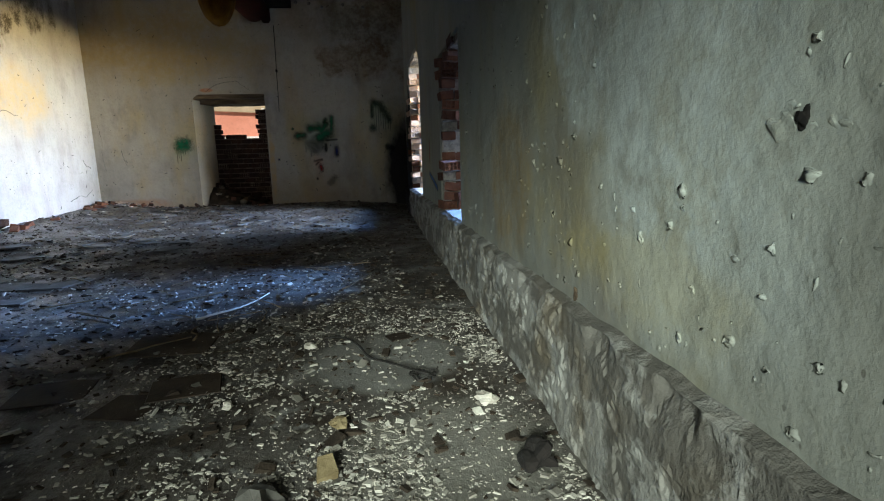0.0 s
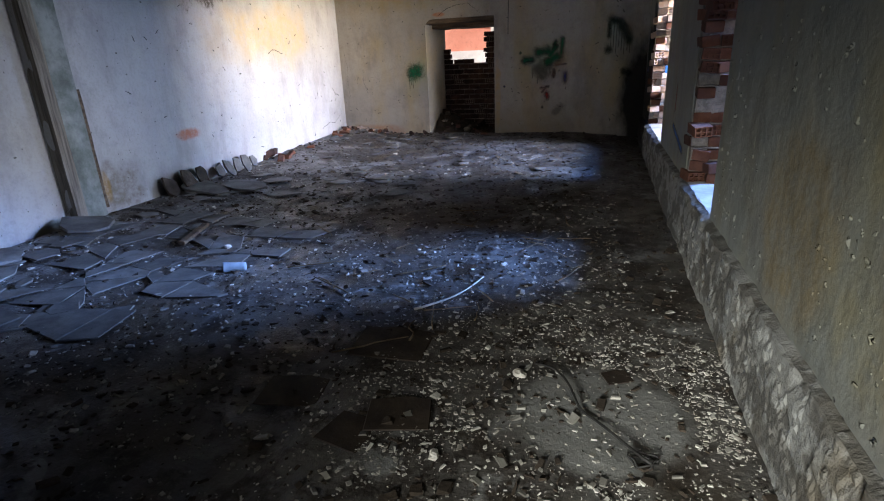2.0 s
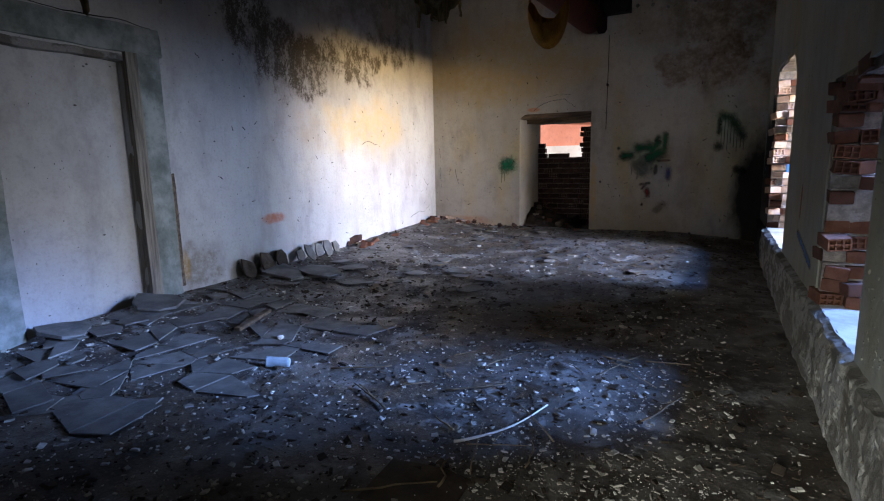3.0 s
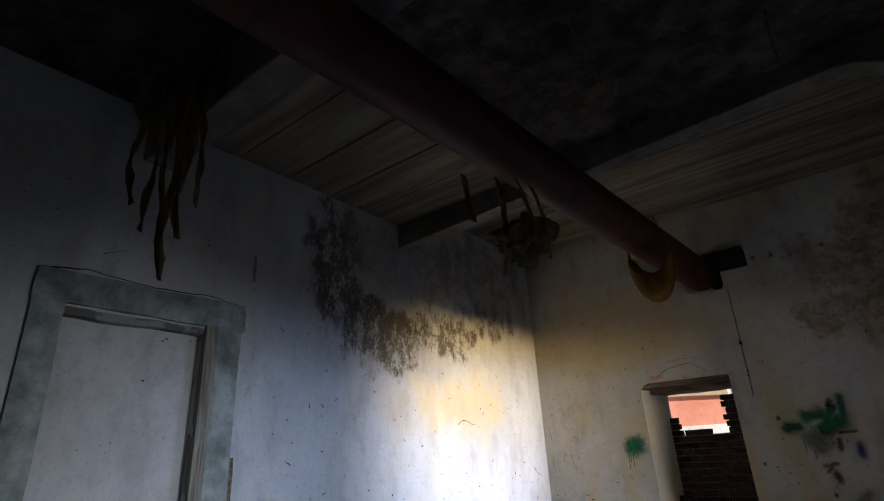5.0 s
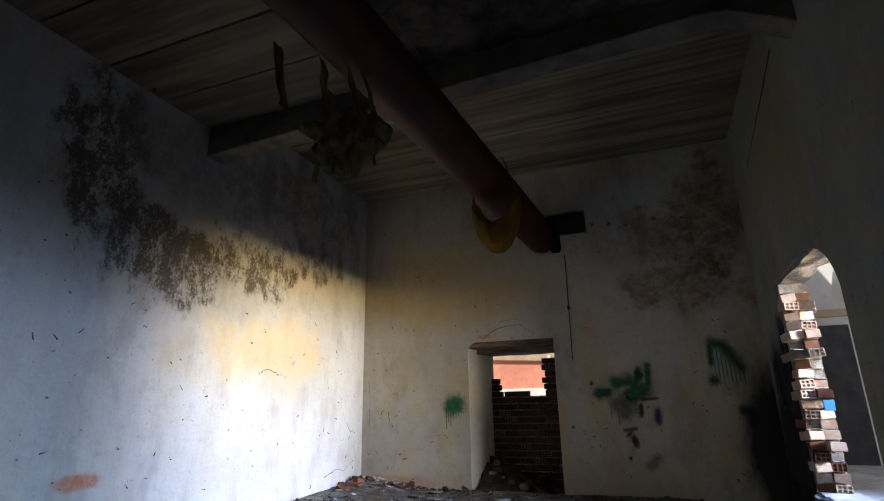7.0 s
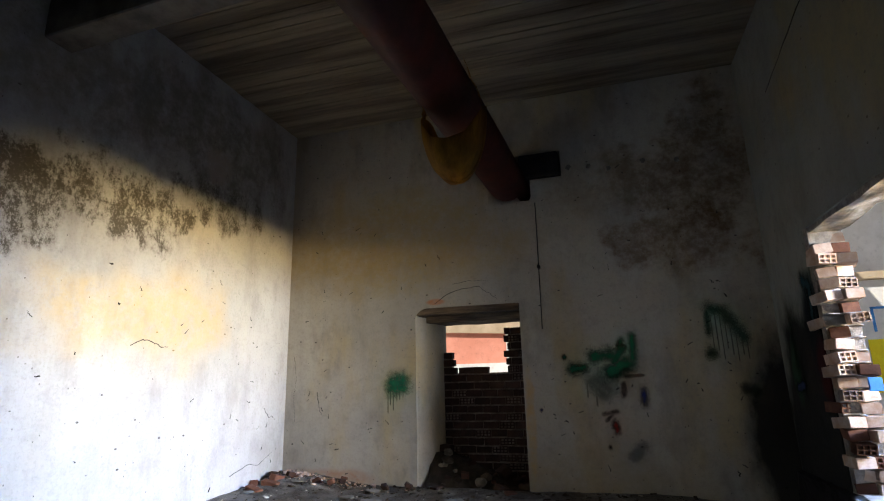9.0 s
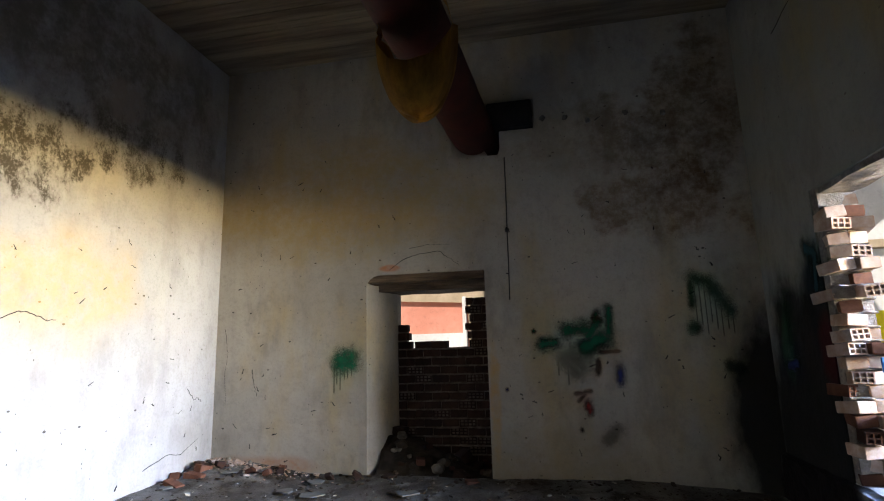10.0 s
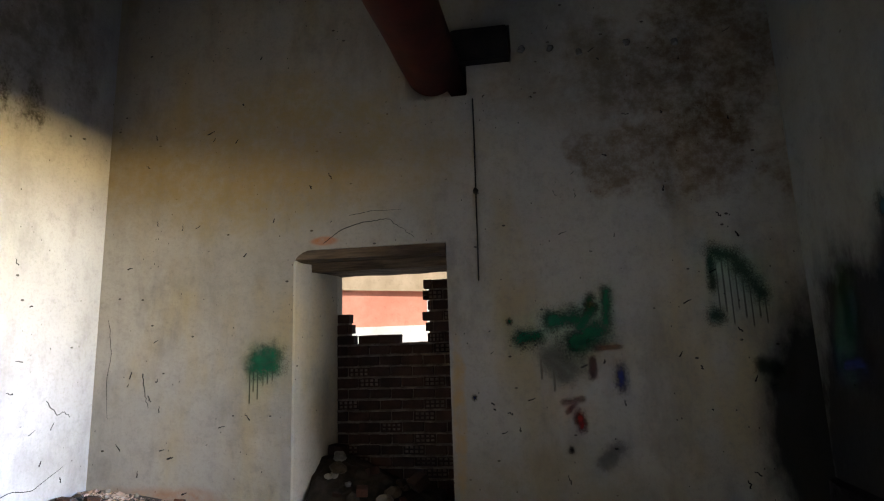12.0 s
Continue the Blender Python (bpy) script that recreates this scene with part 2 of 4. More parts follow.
def make_plinth():
    n = Nodes("flaking_plinth_render")
    flake = n.span(n.noise(4.5, 5.0, 0.60, (1, 1, 1.4)), 0.46, 0.56)
    fine = n.noise(40.0, 4.0, 0.7)
    c = n.mix(flake, n.mix(fine, (0.085, 0.08, 0.07), (0.15, 0.14, 0.125)), n.mix(fine, (0.17, 0.165, 0.15), (0.30, 0.295, 0.275)))
    c = n.mix(n.math("MULTIPLY", n.span(n.noise(2.0, 4.0), 0.5, 0.7), 0.5), c, (0.13, 0.10, 0.06))
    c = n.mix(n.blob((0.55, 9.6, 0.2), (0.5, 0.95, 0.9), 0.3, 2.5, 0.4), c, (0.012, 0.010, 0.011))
    h = n.math("ADD", n.math("MULTIPLY", flake, 0.25), n.math("ADD", n.math("MULTIPLY", fine, 0.3), n.noise(16.0, 6.0, 0.65)))
    return n.done(c, 0.95, n.bump(h, 0.8, 0.02), spec=0.15)


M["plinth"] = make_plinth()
M["concrete"] = simple("board_marked_concrete", (0.085, 0.068, 0.046), (0.24, 0.195, 0.135), 1.6, 0.95, 0.5, stretch=(0.25, 3.0, 1.0), depth=0.01)
M["beam"] = simple("concrete_beam", (0.07, 0.062, 0.05), (0.18, 0.155, 0.125), 2.5, 0.95, 0.5)
M["spalled"] = simple("spalled_ceiling", (0.022, 0.016, 0.012), (0.095, 0.075, 0.058), 3.5, 0.95, 1.0, depth=0.04)
M["pipe"] = simple("red_oxide_pipe", (0.022, 0.0035, 0.002), (0.062, 0.008, 0.004), 3.0, 0.62, 0.35, spec=0.25)
M["rust"] = simple("rusty_iron", (0.05, 0.022, 0.012), (0.16, 0.07, 0.03), 14.0, 0.8, 0.5)
M["brick"] = simple("hollow_clay_brick", (0.095, 0.034, 0.019), (0.19, 0.080, 0.045), 7.0, 0.9, 0.5, vary=0.75)
M["brick_pale"] = simple("pale_clay_brick", (0.42, 0.27, 0.19), (0.62, 0.50, 0.42), 9.0, 0.9, 0.5, vary=0.6)
M["brick_dark"] = simple("dark_clay_brick", (0.030, 0.014, 0.010), (0.075, 0.036, 0.024), 8.0, 0.95, 0.5, vary=0.6)
M["mortar"] = simple("grey_mortar", (0.17, 0.15, 0.13), (0.34, 0.30, 0.26), 14.0, 0.95, 0.9, depth=0.02)
M["mortar_dark"] = simple("dark_mortar", (0.10, 0.075, 0.058), (0.27, 0.215, 0.17), 14.0, 0.95, 0.9, depth=0.02)
M["timber"] = simple("weathered_timber", (0.05, 0.034, 0.022), (0.17, 0.12, 0.075), 5.0, 0.9, 0.6, stretch=(0.4, 4, 4))
M["post"] = simple("grey_timber_post", (0.10, 0.085, 0.065), (0.26, 0.23, 0.18), 5.0, 0.9, 0.6, stretch=(6, 6, 0.35))
M["frame"] = simple("limewashed_door_surround", (0.10, 0.115, 0.098), (0.29, 0.31, 0.28), 3.0, 0.95, 0.7)
M["slab"] = simple("broken_plaster_slab", (0.085, 0.08, 0.07), (0.20, 0.19, 0.17), 5.0, 0.75, 0.5, vary=0.45, spec=0.4)
M["chip"] = simple("plaster_chips", (0.29, 0.265, 0.22), (0.72, 0.69, 0.61), 8.0, 0.75, 0.3, vary=0.95, island=True)
M["rubble"] = simple("earthy_rubble", (0.03, 0.021, 0.014), (0.11, 0.08, 0.055), 9.0, 0.95, 0.7, vary=0.7)
M["stone"] = simple("dusty_field_stone", (0.10, 0.085, 0.065), (0.30, 0.26, 0.21), 7.0, 0.9, 0.6, vary=0.5)
M["tile"] = simple("brown_floor_tile", (0.024, 0.016, 0.011), (0.062, 0.044, 0.030), 6.0, 0.7, 0.4, vary=0.4)
M["foam"] = simple("yellowed_foam", (0.16, 0.12, 0.06), (0.34, 0.27, 0.15), 12.0, 0.9, 0.5)
M["cable"] = simple("black_cable", (0.012, 0.011, 0.010), (0.03, 0.028, 0.025), 20.0, 0.6, 0.1)
M["stick"] = simple("peeled_stick", (0.40, 0.36, 0.30), (0.66, 0.62, 0.55), 12.0, 0.8, 0.3)
M["twig"] = simple("dry_twigs", (0.10, 0.07, 0.04), (0.26, 0.19, 0.11), 12.0, 0.9, 0.3, vary=0.5)
M["bag"] = simple("yellow_cloth_sling", (0.16, 0.075, 0.008), (0.36, 0.18, 0.02), 4.0, 0.85, 0.6, stretch=(2, 2, 0.5))
M["rag"] = simple("dusty_rag", (0.09, 0.065, 0.030), (0.30, 0.225, 0.11), 6.0, 0.95, 0.7, stretch=(3, 3, 0.4))
M["dark"] = simple("dark_hollow", (0.010, 0.009, 0.008), (0.025, 0.02, 0.018), 5.0, 1.0, 0.3)
M["plastic"] = simple("pale_blue_plastic", (0.20, 0.25, 0.28), (0.36, 0.42, 0.45), 6.0, 0.4, 0.1)
M["ground"] = simple("pale_gravel_yard", (0.34, 0.32, 0.30), (0.58, 0.56, 0.53), 3.0, 0.95, 0.6)
M["outer_white"] = simple("white_render", (0.62, 0.61, 0.58), (0.80, 0.79, 0.77), 1.5, 0.9, 0.3)
M["outer_pink"] = simple("pink_render", (0.62, 0.25, 0.17), (0.74, 0.33, 0.24), 1.5, 0.9, 0.2)
M["outer_beige"] = simple("beige_render", (0.42, 0.33, 0.22), (0.54, 0.43, 0.30), 1.5, 0.9, 0.2)
M["door_dark"] = simple("dark_painted_door", (0.03, 0.03, 0.035), (0.06, 0.06, 0.06), 4.0, 0.6, 0.2)
M["yellow_paint"] = simple("yellow_paint", (0.78, 0.62, 0.01), (0.85, 0.74, 0.03), 5.0, 0.7, 0.2)
M["blue_paint"] = simple("blue_paint", (0.03, 0.16, 0.50), (0.06, 0.28, 0.66), 6.0, 0.7, 0.2)


def spray_paint(name, colour, strokes, drips=(), seed=0.0, opaque=0.95, mist=1.1):
    """Paint sprayed on a wall, on a sheet 2 x 2 in its own axes. strokes: (x0, y0, x1, y1, radius) of each pass of the can;
    drips: (x, top, bottom, width) of each run. The edges thin out into mist."""
    n = Nodes(name)
    at = n.t.nodes.new("ShaderNodeTexCoord").outputs["Object"]
    off = n.vec("ADD", at, (seed * 3.7, seed * 1.9, 0.0))
    wob = n.math("MULTIPLY", n.math("SUBTRACT", n.noise(3.4, 5.0, 0.7, at=off), 0.5), 1.3)
    grain = n.math("MULTIPLY", n.math("SUBTRACT", n.noise(30.0, 3.0, 0.8, at=off), 0.5), 1.7)
    a = 0.0
    for x0, y0, x1, y1, r in strokes:
        d = n.vec("SUBTRACT", at, (x0, y0, 0.0))
        ex, ey = x1 - x0, y1 - y0
        q = max(ex * ex + ey * ey, 1e-6)
        k = n.math("MULTIPLY", n.vec("DOT_PRODUCT", d, (ex, ey, 0.0)), 1.0 / q, clamp=True)
        foot = n.t.nodes.new("ShaderNodeCombineXYZ")
        n.put(foot.inputs[0], n.math("MULTIPLY", k, ex))
        n.put(foot.inputs[1], n.math("MULTIPLY", k, ey))
        far = n.math("DIVIDE", n.vec("LENGTH", n.vec("SUBTRACT", d, foot.outputs[0])), r)
        a = n.math("MAXIMUM", a, n.span(n.math("ADD", n.math("ADD", far, wob), grain), 1.15, 1.15 - mist))
    if drips:
        sep = n.t.nodes.new("ShaderNodeSeparateXYZ")
        n.put(sep.inputs[0], at)
        for x, top, bottom, width in drips:
            run = n.span(n.math("ABSOLUTE", n.math("SUBTRACT", sep.outputs[0], x)), width, width * 0.35)
            run = n.math("MULTIPLY", run, n.math("MULTIPLY", n.span(sep.outputs[1], bottom, bottom + 0.08), n.span(sep.outputs[1], top + 0.05, top)))
            a = n.math("MAXIMUM", a, n.math("MULTIPLY", run, 0.8))
    c = n.mix(n.span(n.noise(3.0, 4.0, 0.6, at=off), 0.3, 0.7), colour, tuple(0.5 * v for v in colour))
    n.put(n.bsdf.inputs["Alpha"], n.math("MULTIPLY", a, opaque))
    return n.done(c, 0.7, spec=0.3)


# ---- building helpers ----
L, R, F, BACK = -5.05, 0.60, 10.20, -3.2
TOP = 4.46
rng = random.Random(7)


def smooth(a, b, x):
    t = min(1.0, max(0.0, (x - a) / (b - a)))
    return t * t * (3 - 2 * t)


def floor_z(x, y):
    """Height of the littered floor: it rises towards the left wall and the far wall."""
    h = 0.13 * smooth(L + 1.5, L, x) * smooth(2.0, 3.5, y) + 0.15 * smooth(5.0, F, y) * smooth(0.9, -1.2, x) ** 0.5
    h += 0.05 * smooth(F - 0.9, F, y)
    return h + 0.018 * noise.noise((x * 1.7, y * 1.7, 0.3)) + 0.010 * noise.noise((x * 6, y * 6, 2.0))


def mesh_of(name, bm, material):
    me = bpy.data.meshes.new(name)
    bm.to_mesh(me)
    bm.free()
    me.materials.append(material)
    return me


def thing(name, bm, material, label="", category="", group="", kind=""):
    return tagged(new(name, mesh_of(name, bm, material)), label, category, group, kind)


def part(name, bm, material, parent, label=""):
    ob = new(name, mesh_of(name, bm, material))
    ob.parent = parent
    return tagged(ob, label)


def piece(name, me, parent, m):
    ob = new(name, me)
    ob.parent = parent
    ob.matrix_basis = m
    return ob


def empty(name, at, label, category, group="", kind=""):
    ob = new(name)
    ob.location = at
    ob.empty_display_size = 0.1
    return tagged(ob, label, category, group, kind)


def add_box(bm, x0, x1, y0, y1, z0, z1, bevel=0.0):
    made = bmesh.ops.create_cube(bm, size=1.0, matrix=Matrix.Translation(((x0 + x1) / 2, (y0 + y1) / 2, (z0 + z1) / 2)) @ Matrix.Diagonal((x1 - x0, y1 - y0, z1 - z0, 1)))
    if bevel:
        vs = made["verts"]
        es = list({e for v in vs for e in v.link_edges})
        bmesh.ops.bevel(bm, geom=es, offset=bevel, segments=2, affect="EDGES")


def boxes(*rows, bevel=0.0):
    bm = bmesh.new()
    for r in rows:
        add_box(bm, *r, bevel=bevel)
    return bm


def sheet(nu, nv, place):
    """A grid mesh; place(u, v) gives its points, u and v from 0 to 1."""
    bm = bmesh.new()
    vs = [[bm.verts.new(place(i / nu, j / nv)) for j in range(nv + 1)] for i in range(nu + 1)]
    for i in range(nu):
        for j in range(nv):
            bm.faces.new((vs[i][j], vs[i + 1][j], vs[i + 1][j + 1], vs[i][j + 1]))
    return bm


def tube(points, radius, sides=8, wobble=0.0, taper=1.0):
    """A tube along points."""
    bm = bmesh.new()
    pts = [Vector(p) for p in points]
    rings = []
    for i, p in enumerate(pts):
        d = (pts[min(i + 1, len(pts) - 1)] - pts[max(i - 1, 0)]).normalized()
        side = d.cross(Vector((0.31, 0.17, 0.93))).normalized()
        up = side.cross(d)
        r = radius * (1 + (taper - 1) * i / max(1, len(pts) - 1))
        ring = []
        for k in range(sides):
            a = 2 * math.pi * k / sides
            q = r * (1 + wobble * noise.noise(p * 3 + Vector((math.cos(a), math.sin(a), 0)) * 1.5))
            ring.append(bm.verts.new(p + side * math.cos(a) * q + up * math.sin(a) * q))
        rings.append(ring)
    for a, b in zip(rings, rings[1:]):
        for k in range(sides):
            bm.faces.new((a[k], a[(k + 1) % sides], b[(k + 1) % sides], b[k]))
    bm.faces.new(rings[0][::-1])
    bm.faces.new(rings[-1])
    bmesh.ops.recalc_face_normals(bm, faces=bm.faces)
    for f in bm.faces:
        f.smooth = len(f.verts) == 4
    return bm


def plate(outline, thick, jitter=0.0):
    """A flat piece with the given outline (x, y), standing on z = 0."""
    bm = bmesh.new()
    low = [bm.verts.new((x, y, 0)) for x, y in outline]
    high = [bm.verts.new((x * 0.97, y * 0.97, thick + jitter * rng.uniform(-1, 1))) for x, y in outline]
    bm.faces.new(low[::-1])
    bm.faces.new(high)
    n = len(outline)
    for i in range(n):
        bm.faces.new((low[i], low[(i + 1) % n], high[(i + 1) % n], high[i]))
    return bm


def shard(rx, ry, corners):
    return [(rx * rng.uniform(0.6, 1.2) * math.cos(a), ry * rng.uniform(0.7, 1.1) * math.sin(a)) for a in
            sorted(2 * math.pi * (i + rng.uniform(-0.3, 0.3)) / corners for i in range(corners))]


def rock(r, squash=0.7, seed=0.0, rough=0.5, sub=2):
    bm = bmesh.new()
    bmesh.ops.create_icosphere(bm, subdivisions=sub, radius=r)
    for v in bm.verts:
        v.co *= 1 + rough * noise.noise(v.co / r * 1.1 + Vector((seed, seed * 1.7, 0)))
        v.co.z *= squash
    return bm


# ---- the room ----
thing("floor", sheet(150, 300, lambda u, v: (L + u * (R - L), BACK + v * (F - BACK), floor_z(L + u * (R - L), BACK + v * (F - BACK)))),
      M["floor"], "dirty cracked concrete floor littered with rubble", "floor", kind="structure")

# left wall with a shallow blocked doorway: the recess lies 0.10 m back
N0, N1, NZ = 2.86, 3.98, 2.50
thing("wall_left", boxes((L - 0.45, L, BACK, N0, -0.1, 5.0), (L - 0.45, L, N1, F + 0.0, -0.1, 5.0), (L - 0.45, L, N0, N1, NZ, 5.0),
                         (L - 0.45, L - 0.10, N0, N1, -0.1, NZ)),
      M["wall_left"], "stained white plaster wall with dark mould and peeling patches", "wall", kind="structure")

# far wall with the bricked-up doorway
DX0, DX1, DZ = -3.28, -2.00, 2.14
DEEP = 0.50
PX0, PX1, PZ0, PZ1 = -2.30, -1.40, 3.46, 4.05
BK = F + DEEP + 0.15
bm = boxes((L - 0.45, DX0, F, BK, -0.1, 5.0), (DX0, DX1, F, BK, DZ + 0.09, PZ0), (DX0, PX0, F, BK, PZ0, 5.0), (PX0, PX1, F, BK, PZ1, 5.0),
           (DX1, PX1, F, BK, -0.1, PZ0), (-1.78, PX1, F, F + 0.42, PZ0, 3.72), (PX0, PX1, F + 0.42, BK, PZ0, PZ1), (PX1, R + 0.3, F, BK, -0.1, 5.0))
thing("wall_far", bm, M["wall_far"], "yellowed plaster wall with cracks and sprayed paint", "wall", kind="structure")

# right wall with two openings, broken through down to the brick
A0, A1, AZ = 3.80, 5.00, 1.92
B0, B1, BZ = 7.05, 9.10, 2.52
SILL = 0.45
X1 = R + 0.27
wall_right = thing("wall_right", boxes((R, X1, BACK, A0, -0.1, 5.0), (R, X1, A0, B1, -0.1, SILL), (R, X1, A0, A1, AZ, 5.0), (R, X1, A1, B0, SILL, 5.0),
                                       (R, X1, B0, B1, BZ, 5.0), (R, X1, B1, F, -0.1, 5.0)),
                   M["wall_right"], "blistered grey-green plaster wall with two broken openings", "wall", kind="structure")

# assumed arch shoulder, added to round off the light thrown on the left wall
bm = bmesh.new()
arc = [(B0 + 0.75 * (1 - math.sin(a)), BZ - 0.55 * (1 - math.cos(a))) for a in np.linspace(0, math.pi / 2, 9)] + [(B0, BZ)]
side = [[bm.verts.new((x, y, z)) for y, z in arc] for x in (R + 0.004, X1 - 0.004)]
bm.faces.new(side[0]), bm.faces.new(side[1][::-1])
for i in range(len(arc)):
    j = (i + 1) % len(arc)
    bm.faces.new((side[0][i], side[1][i], side[1][j], side[0][j]))
bmesh.ops.recalc_face_normals(bm, faces=bm.faces)
part("arch_shoulder", bm, M["wall_right"], wall_right, "assumed plastered shoulder that rounds the opening and its light patch")


def plinth_at(u, v):
    """The plinth's face, with shells of render fallen off it and a chipped top edge."""
    y = BACK + u / 0.12 * (-0.6 - BACK) if u < 0.12 else -0.6 + (u - 0.12) / 0.74 * 5.16 if u < 0.86 else 4.56 + (u - 0.86) / 0.14 * (F - 4.56)
    z = -0.05 + min(v, 0.86) / 0.86 * 0.49
    q = Vector((y * 3.2, z * 5.5, 1.0))
    shell = smooth(0.02, 0.10, noise.fractal(q, 0.7, 2.1, 5))
    b = 0.012 * noise.noise((y * 4, z * 6, 1)) + 0.009 * shell + 0.004 * noise.noise((y * 22, z * 26, 4))
    if v > 0.86:
        return (R - 0.045 + 0.055 * (v - 0.86) / 0.14 + 0.006 * noise.noise((y * 15, v * 9, 0)), y, 0.44 + 0.02 * (v - 0.86) / 0.14 + 0.014 * noise.noise((y * 7, 0, 9)))
    chip = 0.03 * smooth(0.68, 0.86, v) * smooth(0.0, 0.35, noise.noise((y * 5.0, 3, 2)))
    return (R - 0.045 - b - 0.02 * (1 - v) + chip, y, z + (0.012 * noise.noise((y * 4, 3, 2)) if v > 0.7 else 0))


bm = sheet(760, 34, plinth_at)
bmesh.ops.recalc_face_normals(bm, faces=bm.faces)
thing("baseboard", bm, M["plinth"], "rough grey rendered plinth along the foot of the wall", "plinth", kind="structure")

# unseen wall that closes the room; its doorway is assumed, for the lamp behind
thing("wall_back", boxes((L - 0.45, -2.0, BACK - 0.4, BACK, -0.1, 5.0), (-0.6, X1, BACK - 0.4, BACK, -0.1, 5.0), (-2.0, -0.6, BACK - 0.4, BACK, 2.5, 5.0)), M["wall_plain"], "unseen plain plaster wall with an assumed doorway for the back light", "wall", kind="structure")

# ceilings: spalled over the near bays, board-marked over the far bay
E0, E1 = 6.62, 6.86


def spalled(u, v):
    x, y = L + u * (R - L), BACK + v * (E0 - BACK)
    q = Vector((x * 1.4, y * 1.4, 0))
    d = 0.07 * noise.fractal(q, 0.8, 2.0, 5) * smooth(L + 0.9, L + 1.9, x)
    return (x, y, TOP + d)


bm = sheet(110, 170, spalled)
add_box(bm, L, R, BACK, E0, 4.72, 5.0)
thing("ceiling_near", bm, M["spalled"], "spalled dark concrete ceiling with bare reinforcement", "ceiling", kind="structure")

bm = bmesh.new()
y = 3.52
while y < E0 - 0.01:
    w = min(0.62, E0 - y)
    z = 4.375 + rng.uniform(-0.008, 0.008)
    add_box(bm, L, -2.95 + rng.uniform(-0.05, 0.05), y + 0.006, y + w - 0.006, z, z + 0.09, bevel=0.006)
    y += w
thing("ceiling_strip", bm, M["concrete"], "pale concrete ceiling panels left beside the spalled slab", "ceiling", kind="structure")

bm = bmesh.new()
y = E1
while y < F - 0.01:
    w = min(rng.uniform(0.085, 0.125), F - y)
    z = 4.80 + rng.uniform(-0.006, 0.006)
    add_box(bm, L, R, y + 0.003, y + w - 0.003, z, z + 0.1)
    y += w
add_box(bm, L, R, E1, F, 4.85, 5.0)
thing("ceiling_far", bm, M["concrete"], "brownish concrete ceiling marked by rough shuttering boards", "ceiling", kind="structure")
# the roof slab is added above the ceilings, unseen, to block the sun
thing("roof", boxes((L - 0.45, X1, BACK - 0.4, BK, 5.0, 5.25)), M["beam"], "unseen flat concrete roof slab that keeps the sun out", "roof", kind="structure")


def cross_beam(y0, y1, low, haunch):
    """A concrete beam across the room, with a sloping haunch against the right wall."""
    bm = bmesh.new()
    n = 40
    rows = []
    for i in range(n + 1):
        x = L + (R - L) * i / n
        z = low + 0.008 * noise.noise((x * 3, y0, 1))
        if haunch[1]:
            z = low + 0.22 * (x - L) / (haunch[0] - L) if x < haunch[0] else low + 0.22 - haunch[1] * (x - haunch[0]) / (R - haunch[0])
        rows.append([bm.verts.new((x, yy, zz)) for yy, zz in ((y0, 4.99), (y0, z + 0.012), (y0 + 0.012, z), (y1 - 0.012, z), (y1, z + 0.012), (y1, 4.99))])
    for a, b in zip(rows, rows[1:]):
        for k in range(5):
            bm.faces.new((a[k], b[k], b[k + 1], a[k + 1]))
    bmesh.ops.recalc_face_normals(bm, faces=bm.faces)
    return bm


thing("ceiling_beam", cross_beam(E0, E1, 4.03, (0.12, 0.26)), M["beam"], "concrete ceiling beam with a paler worn underside", "beam", group="ceiling beams", kind="structure")
thing("ceiling_beam", cross_beam(3.22, 3.50, 3.94, (0, 0)), M["beam"], "grey concrete ceiling beam above the blocked doorway", "beam", group="ceiling beams", kind="structure")

# ---- outside ----
bm = bmesh.new()
for x0, x1, y0, y1 in ((X1, 400, -400, 400), (-400, L - 0.45, -400, 400), (L - 0.45, X1, BK, 400), (L - 0.45, X1, -400, BACK - 0.4)):
    bm.faces.new([bm.verts.new((x, y, 0.40)) for x, y in ((x0, y0), (x1, y0), (x1, y1), (x0, y1))])
thing("ground", bm, M["ground"], "pale gravel yard in daylight", "ground", kind="structure")

white_house = empty("white_house", (4.5, 12.7, 0.4), "white rendered house across the yard with sprayed paint", "house")
white_house.matrix_basis = Matrix.Identity(4)
# second box: side wall moved here to back the added yard lamps
part("wall", boxes((1.3, 8.0, 12.5, 12.9, 0.3, 2.55), (5.15, 5.5, -6.0, 11.2, 0.3, 5.2)), M["outer_white"], white_house)
part("ledge", boxes((1.3, 8.0, 12.40, 12.9, 2.55, 2.66), bevel=0.01), M["outer_beige"], white_house, "thin stone ledge")
bm = bmesh.new()
arc = [(4.6 + 2.6 * math.cos(a), 2.66 + 2.2 * math.sin(a)) for a in np.linspace(math.pi, 0, 25)]
vs = [bm.verts.new((x, 12.5, z)) for x, z in arc] + [bm.verts.new((8.0, 12.5, 2.66)), bm.verts.new((8.0, 12.5, 5.4)), bm.verts.new((1.3, 12.5, 5.4)), bm.verts.new((1.3, 12.5, 2.66))]
bm.faces.new(vs)
made = bmesh.ops.extrude_face_region(bm, geom=list(bm.faces))
bmesh.ops.translate(bm, vec=(0, 0.35, 0), verts=[g for g in made["geom"] if isinstance(g, bmesh.types.BMVert)])
bmesh.ops.recalc_face_normals(bm, faces=bm.faces)
part("arch", bm, M["outer_white"], white_house, "white plastered arch")
part("back_wall", boxes((1.3, 8.0, 13.6, 13.8, 0.3, 5.4)), M["outer_white"], white_house)
part("door", boxes((1.70, 2.12, 12.44, 12.498, 0.4, 2.42), bevel=0.006), M["door_dark"], white_house, "dark painted door")

